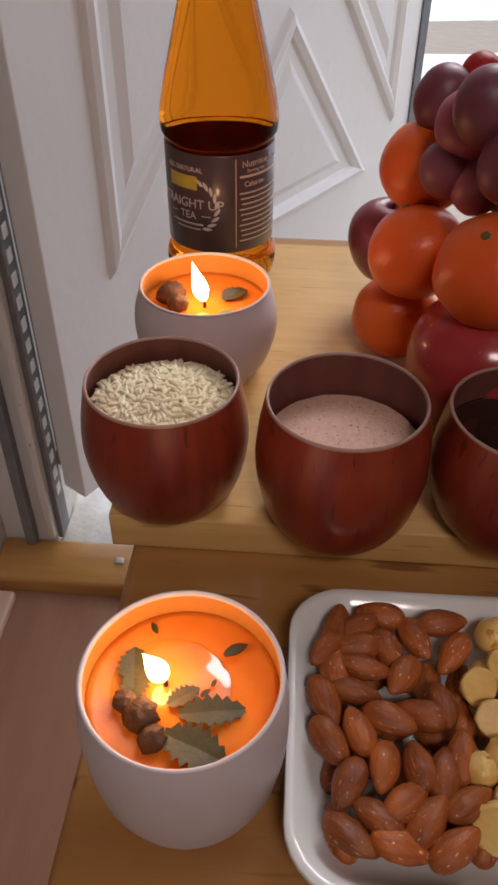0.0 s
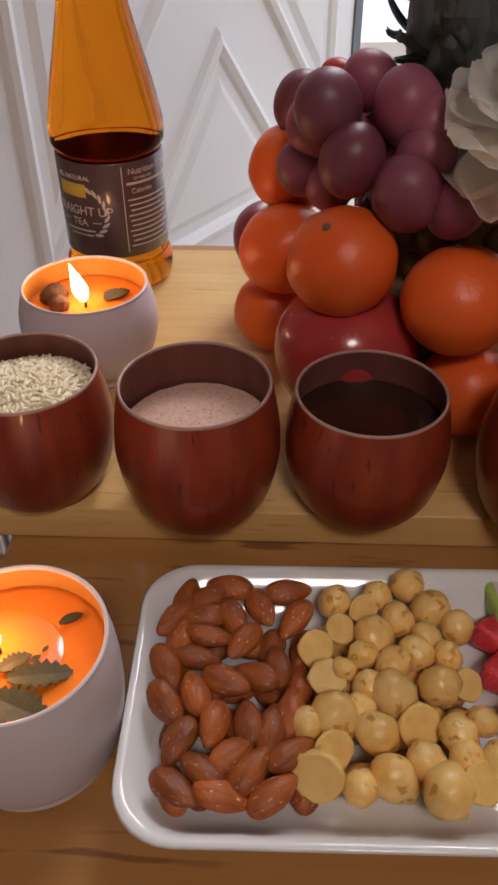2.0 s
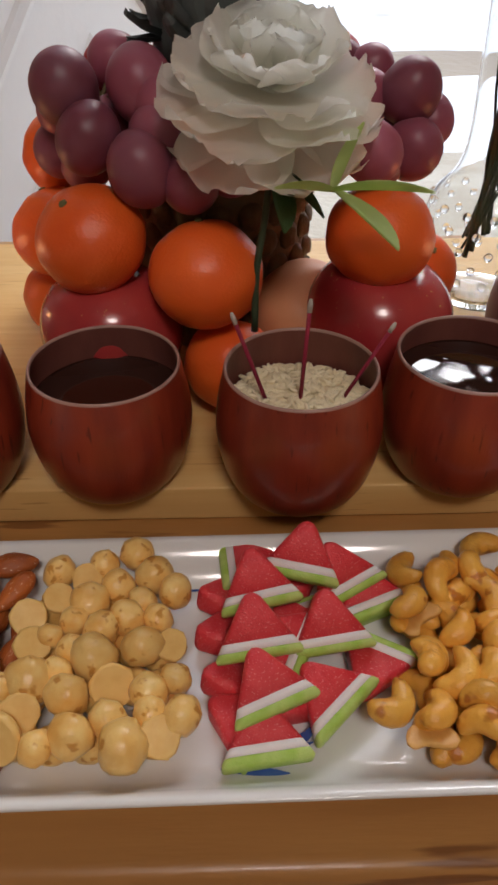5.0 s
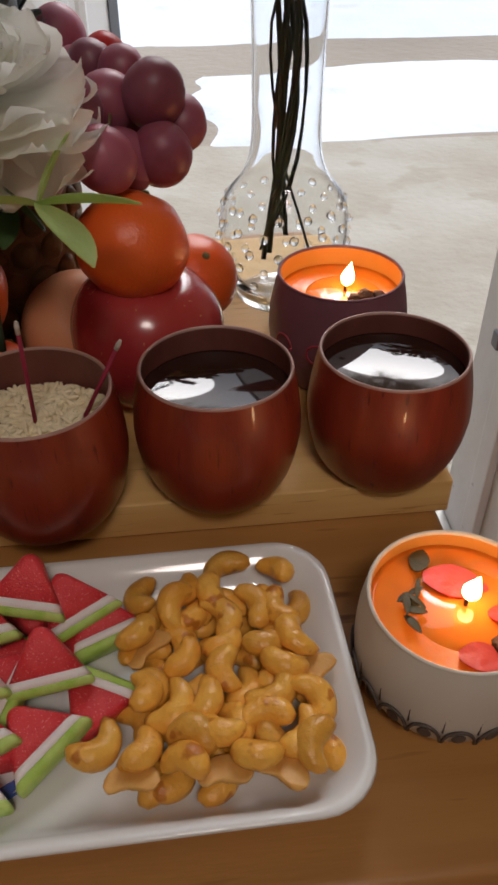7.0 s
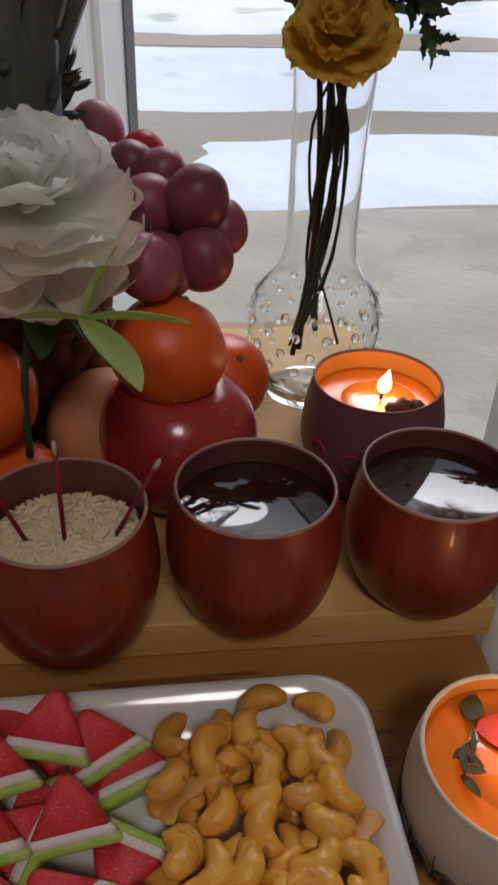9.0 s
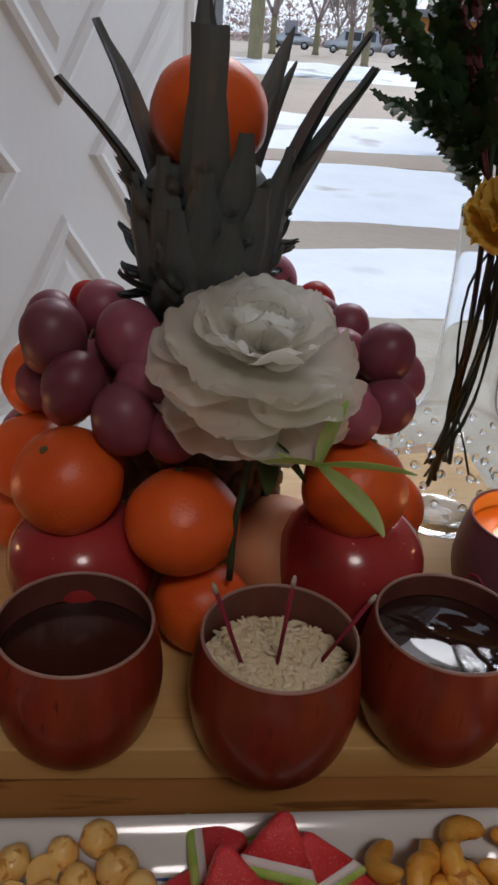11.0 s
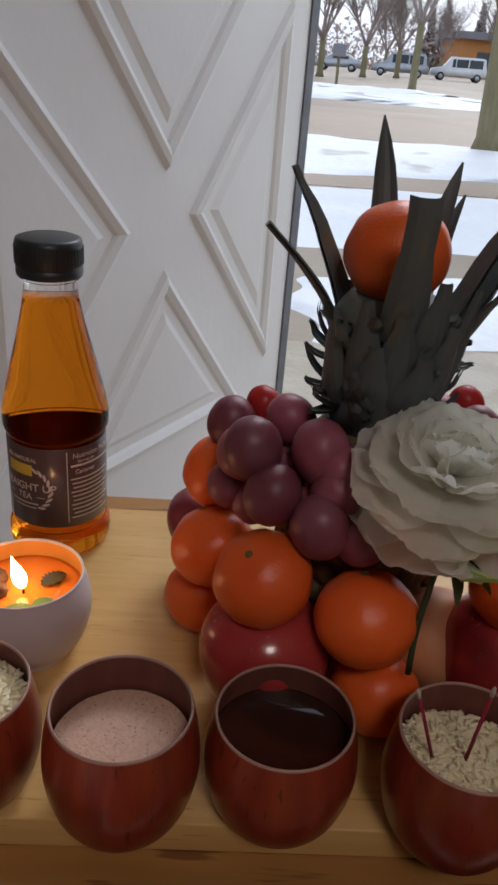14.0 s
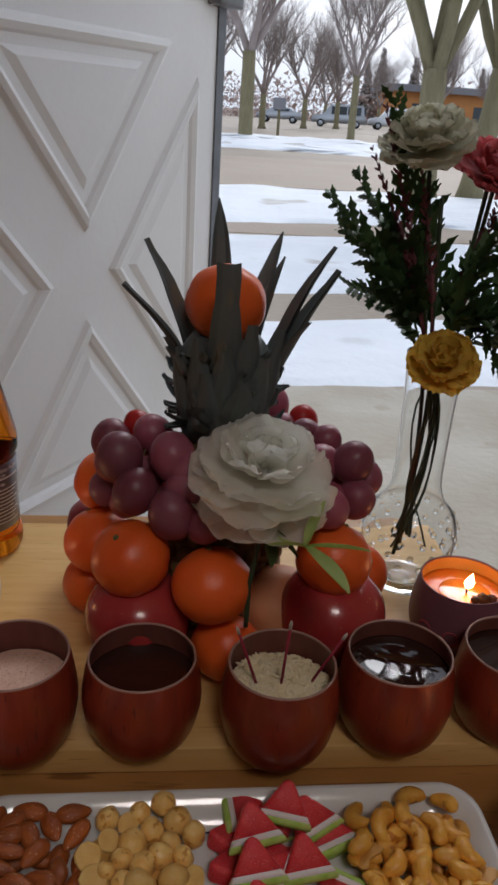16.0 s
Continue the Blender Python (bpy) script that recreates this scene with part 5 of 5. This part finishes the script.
def grape_bunch(centres, extra, seed, label):
    b = thing("grape_bunch", (*centres[0][:2], BT + 0.08), label, "grapes", "grape bunches")
    org = Vector((centres[0][0], centres[0][1], BT + 0.08))
    rnd = random.Random(seed)
    protos = [shared("grape", ball(0.0145, 24, 16, (1, 1, 1.14), 0.03, 1.6, q), M_GRAPE) for q in range(3)]
    # smallest grapes get the red with backlight in its colour
    backlit_grape = shared("grape", ball(0.0145, 24, 16, (1, 1, 1.14), 0.03, 1.6, 7), M_GRAPE_BACKLIT)
    mid = sum((Vector(c[:3]) for c in centres), Vector()) / len(centres)
    for k, (x, y, z, r) in enumerate(list(centres) + list(extra)):
        ob = new("grape", backlit_grape if r < 0.0118 else protos[k % 3])
        ob.parent = b
        ob.matrix_local = Matrix.Translation(Vector((x, y, z)) - org) @ pose(0, 0, 0, rnd.uniform(-35, 35), rnd.uniform(-35, 35), rnd.uniform(0, 360)) @ Matrix.Diagonal((*[r / 0.0145] * 3, 1))
    for x, y, z, r in centres:
        bm = bmesh.new()
        p = Vector((x, y, z)) - org
        q = mid - org
        part("twig", tube(bm, [p.lerp(q, 0.25), p.lerp(q, 0.6) + Vector((0, 0, 0.004)), q], [0.0008, 0.0009, 0.0014], 5), M_TWIG, b, "thin brown twig")


grape_bunch([(0.114, 0.334, 0.166, 0.0160), (0.103, 0.394, 0.152, 0.0150), (0.123, 0.406, 0.160, 0.0110), (0.136, 0.364, 0.170, 0.0142), (0.150, 0.330, 0.168, 0.0160), (0.125, 0.317, 0.148, 0.0150),
             (0.150, 0.304, 0.138, 0.0160), (0.104, 0.354, 0.132, 0.0138), (0.109, 0.354, 0.152, 0.0145), (0.158, 0.315, 0.150, 0.0142)],
            [(0.135, 0.345, 0.145, 0.014), (0.160, 0.322, 0.160, 0.014), (0.172, 0.303, 0.132, 0.014), (0.128, 0.372, 0.148, 0.014), (0.192, 0.308, 0.140, 0.0145), (0.118, 0.345, 0.128, 0.013), (0.155, 0.335, 0.140, 0.014)], 3, "bunch of dusky red-purple grapes over mandarins")
grape_bunch([(0.278, 0.343, 0.161, 0.0150), (0.280, 0.332, 0.137, 0.0145), (0.255, 0.303, 0.145, 0.0138), (0.229, 0.440, 0.168, 0.0150), (0.254, 0.424, 0.161, 0.0115), (0.249, 0.381, 0.165, 0.0125),
             (0.255, 0.350, 0.155, 0.0148), (0.242, 0.322, 0.160, 0.0140), (0.291, 0.349, 0.146, 0.0120), (0.263, 0.372, 0.164, 0.0120)],
            [(0.262, 0.330, 0.135, 0.014), (0.240, 0.330, 0.150, 0.014), (0.250, 0.395, 0.150, 0.014), (0.236, 0.418, 0.152, 0.014), (0.222, 0.312, 0.138, 0.0145), (0.245, 0.358, 0.140, 0.014), (0.268, 0.360, 0.145, 0.014), (0.213, 0.326, 0.144, 0.014)], 4, "bunch of red grapes beside the white flower")


# ---- white silk flower ----
def petal_mesh(length, width, seed, material, ruffle=0.18, cup=0.22):
    bm = bmesh.new()
    nu, nv = 14, 14
    for s in (0.0,):
        g = []
        for i in range(nu + 1):
            row = []
            t = i / nu
            w = width * (0.25 + 0.75 * math.sin(math.pi * 0.5 * min(1, t * 1.35)) ** 0.8) * (1 if t < 0.8 else math.sqrt(max(0.0, 1 - ((t - 0.8) / 0.235) ** 2)))
            for j in range(nv + 1):
                u = j / nv * 2 - 1
                x = length * (t - 0.10 * u * u * t + 0.05 * t * noise.noise(Vector((u * 2.5, seed, 1))))
                z = cup * length * (t * t * 0.9 + u * u * 0.28 * t) + ruffle * length * t * t * (noise.noise(Vector((u * 2.2, t * 2.5, seed))) + 0.45 * t * noise.noise(Vector((u * 6, t * 3, seed + 9))))
                row.append(bm.verts.new((x, w * u, z + s)))
            g.append(row)
        for a, b in zip(g, g[1:]):
            for j in range(nv):
                bm.faces.new((a[j], a[j + 1], b[j + 1], b[j]))
    return shared("petal", bm, material)


def bloom(parent, name, centre, facing, layers, material, seed, label):
    """Layers of (count, length, width, opening degrees, forward) round a facing direction."""
    rnd = random.Random(seed)
    turn = Vector(facing).to_track_quat("Z", "Y").to_matrix().to_4x4()
    head = part(name, ball(layers[-1][1] * 0.35, 12, 8), material, parent, label, at=Matrix.Translation(centre) @ turn)
    for n, length, width, lift, fwd in layers:
        protos = [petal_mesh(length, width, seed + n + q * 5.5, material) for q in range(3)]
        off = rnd.uniform(0, 360)
        for k in range(n):
            ob = new("petal", protos[k % 3])
            ob.parent = head
            ob.matrix_local = Matrix.Rotation(radians(off + 360 * k / n + rnd.uniform(-12, 12)), 4, "Z") @ pose(length * 0.05, 0, fwd, 0, -lift + rnd.uniform(-9, 9), 0)
    return head


flower = thing("silk_peony", (0.205, 0.292, 0.10), "white silk peony with pale green leaves", "flower")
bloom(flower, "bloom", (0.004, 0.004, 0.075), (0.05, -0.24, 0.96), [(6, 0.046, 0.028, -36, -0.007), (7, 0.047, 0.027, -17, -0.003), (7, 0.041, 0.025, 2, 0.0), (7, 0.034, 0.021, 26, 0.002), (7, 0.026, 0.017, 48, 0.004), (6, 0.019, 0.013, 66, 0.006)], M_PEONY, 11, "layered creamy white petals")
bm = bmesh.new()
part("stem", tube(bm, curve([(0.0, 0.010, 0.066), (0.002, -0.008, 0.035), (-0.003, -0.014, 0.0), (-0.004, -0.018, -0.03)], 4), 0.0017, 8), M_SILKSTEM, flower, "dark wired stem")
HUB = Vector((0.232, 0.252, 0.146)) - Vector((0.205, 0.292, 0.10))
bm = bmesh.new()
part("leaf_stem", tube(bm, curve([(0.002, -0.010, 0.04), (0.015, -0.030, 0.044), HUB], 4), 0.0009, 6), M_SILKLEAF, flower)


def aimed_leaf(parent, base, tip, width, material, name, label="", bend=0.08, notch=0.0):
    d = Vector(tip) - Vector(base)
    x = d.normalized()
    y = Vector((0, 0.55, 0.83)).cross(x).normalized()
    z = x.cross(y)
    m = Matrix((x, y, z)).transposed().to_4x4()
    m.translation = base
    part(name, blade(d.length, width, 0.0006, bend, 9, notch, 0.25), material, parent, label, at=m)


for tip, w in (((0.271, 0.246, 0.150), 0.0070), ((0.254, 0.217, 0.139), 0.0085), ((0.208, 0.252, 0.149), 0.0055), ((0.243, 0.272, 0.168), 0.0062)):
    aimed_leaf(flower, HUB, Vector(tip) - Vector((0.205, 0.292, 0.10)), w, M_SILKLEAF, "leaf", "pale green cloth leaf")
for tip in ((0.215, 0.262, 0.125), (0.232, 0.268, 0.130)):
    aimed_leaf(flower, (0.004, -0.012, 0.045), Vector(tip) - Vector((0.205, 0.292, 0.10)), 0.010, M_FERN, "leaf", "dark green cloth leaf")

# ---- vase and bouquet ----
VX, VY = 0.353, 0.416
vase = thing("bud_vase", (VX, VY, BT + 0.0008), "clear glass bud vase with a hobnail bulb", "vase")
out_p = smooth_profile([(0.026, 0.0), (0.030, 0.002), (0.0345, 0.018), (0.0405, 0.042), (0.0372, 0.064), (0.0255, 0.080), (0.0208, 0.097), (0.0203, 0.13), (0.0212, 0.175), (0.0232, 0.205)], 5)
in_p = smooth_profile([(0.0219, 0.205), (0.0198, 0.175), (0.0189, 0.13), (0.0193, 0.098), (0.0238, 0.081), (0.0352, 0.064), (0.0385, 0.042), (0.033, 0.020), (0.024, 0.004)], 5)
body = part("body", lathe([(0, 0)] + out_p + in_p + [(0, 0.003)], 48), M_GLASS, vase)
nub = shared("nub", ball(0.0028, 8, 6), M_GLASS)
for row, (z, r) in enumerate(((0.020, 0.0352), (0.031, 0.0387), (0.042, 0.0403), (0.053, 0.0395), (0.063, 0.0366))):
    for k in range(14):
        ob = new("nub", nub)
        ob.parent = body
        ob.matrix_local = Matrix.Rotation(2 * math.pi * (k + 0.5 * (row % 2)) / 14, 4, "Z") @ pose(r, 0, z)
bouquet = thing("bouquet", (VX, VY, BT), "mixed bouquet of carnations, rose and fern in a vase", "bouquet")
rnd = random.Random(31)
HEADS = [(-0.012, -0.012, 0.205), (-0.028, 0.003, 0.355), (0.021, 0.008, 0.335), (0.03, 0.02, 0.33), (-0.01, 0.015, 0.32)]
for k, (x, y, z) in enumerate(HEADS):
    bm = bmesh.new()
    foot = (rnd.uniform(-0.014, 0.014), rnd.uniform(-0.012, 0.012), 0.030 + 0.004 * k)
    neck = (rnd.uniform(-0.006, 0.006), rnd.uniform(-0.006, 0.006), 0.12)
    part("stem", tube(bm, curve([foot, neck, (x * 0.35, y * 0.35, 0.205), (x, y, z)], 5), 0.0017, 7), M_SILKSTEM, bouquet, "dark green stem")
for k in range(9):
    bm = bmesh.new()
    a = rnd.uniform(0, 6.28)
    part("stem", tube(bm, curve([(0.016 * math.cos(a), 0.016 * math.sin(a), 0.034), (0.008 * math.cos(a + 2), 0.008 * math.sin(a + 2), 0.09), (0.010 * math.cos(a + 3), 0.010 * math.sin(a + 3), 0.16), (0.012 * math.cos(a), 0.012 * math.sin(a), 0.21)], 4), 0.0009, 5), M_SILKSTEM, bouquet, "thin dark stem")
frill = lambda s: [(12, 0.028 * s, 0.013 * s, -2, -0.002), (11, 0.025 * s, 0.012 * s, 20, 0.0), (9, 0.020 * s, 0.010 * s, 42, 0.003), (7, 0.014 * s, 0.008 * s, 62, 0.005)]
bloom(bouquet, "yellow_carnation", (-0.005, -0.030, 0.207), (-0.15, -0.55, 0.75), frill(0.95), M_YELLOW, 41, "frilled yellow carnation")
bloom(bouquet, "white_rose", (-0.030, 0.000, 0.356), (-0.25, -0.35, 0.85), frill(1.2), M_WHITEROSE, 43, "pale greenish-white rose")
bloom(bouquet, "pink_carnation", (0.022, 0.006, 0.338), (0.15, -0.5, 0.8), frill(1.1), M_PINK, 47, "frilled pink carnation")


def frond(start, tip, leaflets, size, material, seed, sag=0.02):
    rnd = random.Random(seed)
    s, t = Vector(start), Vector(tip)
    path = curve([s, s.lerp(t, 0.5) + Vector((0, 0, sag)), t], 8)
    bm = bmesh.new()
    tube(bm, path, [0.0011 * (1 - 0.7 * k / (len(path) - 1)) for k in range(len(path))], 5)
    f = part("frond", bm, material, bouquet, "dark feathery fern frond")
    made = bmesh.new()
    n = len(path)
    for k in range(3, n):
        c = path[k]
        d = (path[min(k + 1, n - 1)] - path[k - 1]).normalized()
        for side in (-1, 1):
            for rep in range(leaflets):
                ax = (d * 0.4 + Vector((0, -0.2, 1)).cross(d) * side + Vector((0, rnd.uniform(-0.4, 0.4), rnd.uniform(-0.1, 0.3)))).normalized()
                L = size * (1.15 - 0.75 * k / n) * rnd.uniform(0.8, 1.15)
                y = Vector((rnd.uniform(-0.3, 0.3), 0.8, 0.5)).cross(ax).normalized()
                m = Matrix((ax, y, ax.cross(y))).transposed().to_4x4()
                m.translation = c + d * rep * 0.006
                b = blade(L, L * 0.19, 0.0005, 0.1, 8, 0.55, 0.1, 4)
                b.transform(m)
                me = bpy.data.meshes.new("x")
                b.to_mesh(me)
                b.free()
                made.from_mesh(me)
                bpy.data.meshes.remove(me)
    part("foliage", made, material, f, smooth=False)


for k, (tx, ty, tz) in enumerate(((-0.096, 0.0, 0.317), (-0.084, 0.010, 0.296), (-0.076, -0.010, 0.257), (-0.075, 0.005, 0.330), (-0.054, 0.012, 0.380), (0.085, 0.0, 0.250), (0.095, 0.01, 0.300), (0.046, -0.015, 0.200), (-0.02, 0.03, 0.325), (0.045, 0.02, 0.30), (-0.05, 0.01, 0.31), (0.02, -0.012, 0.29))):
    frond((tx * 0.12, ty * 0.12, 0.20 if tz > 0.2 else 0.215), (tx, ty, tz), 1, 0.036, M_FERN, 60 + k, 0.012 if tz > 0.2 else 0.03)
for k, (tx, ty, tz) in enumerate(((-0.062, 0.006, 0.378), (-0.066, 0.002, 0.345), (-0.030, 0.0, 0.33), (0.03, 0.01, 0.31))):
    frond((tx * 0.2, 0, 0.22), (tx, ty, tz), 2, 0.011, M_FERNRED, 90 + k, 0.008)
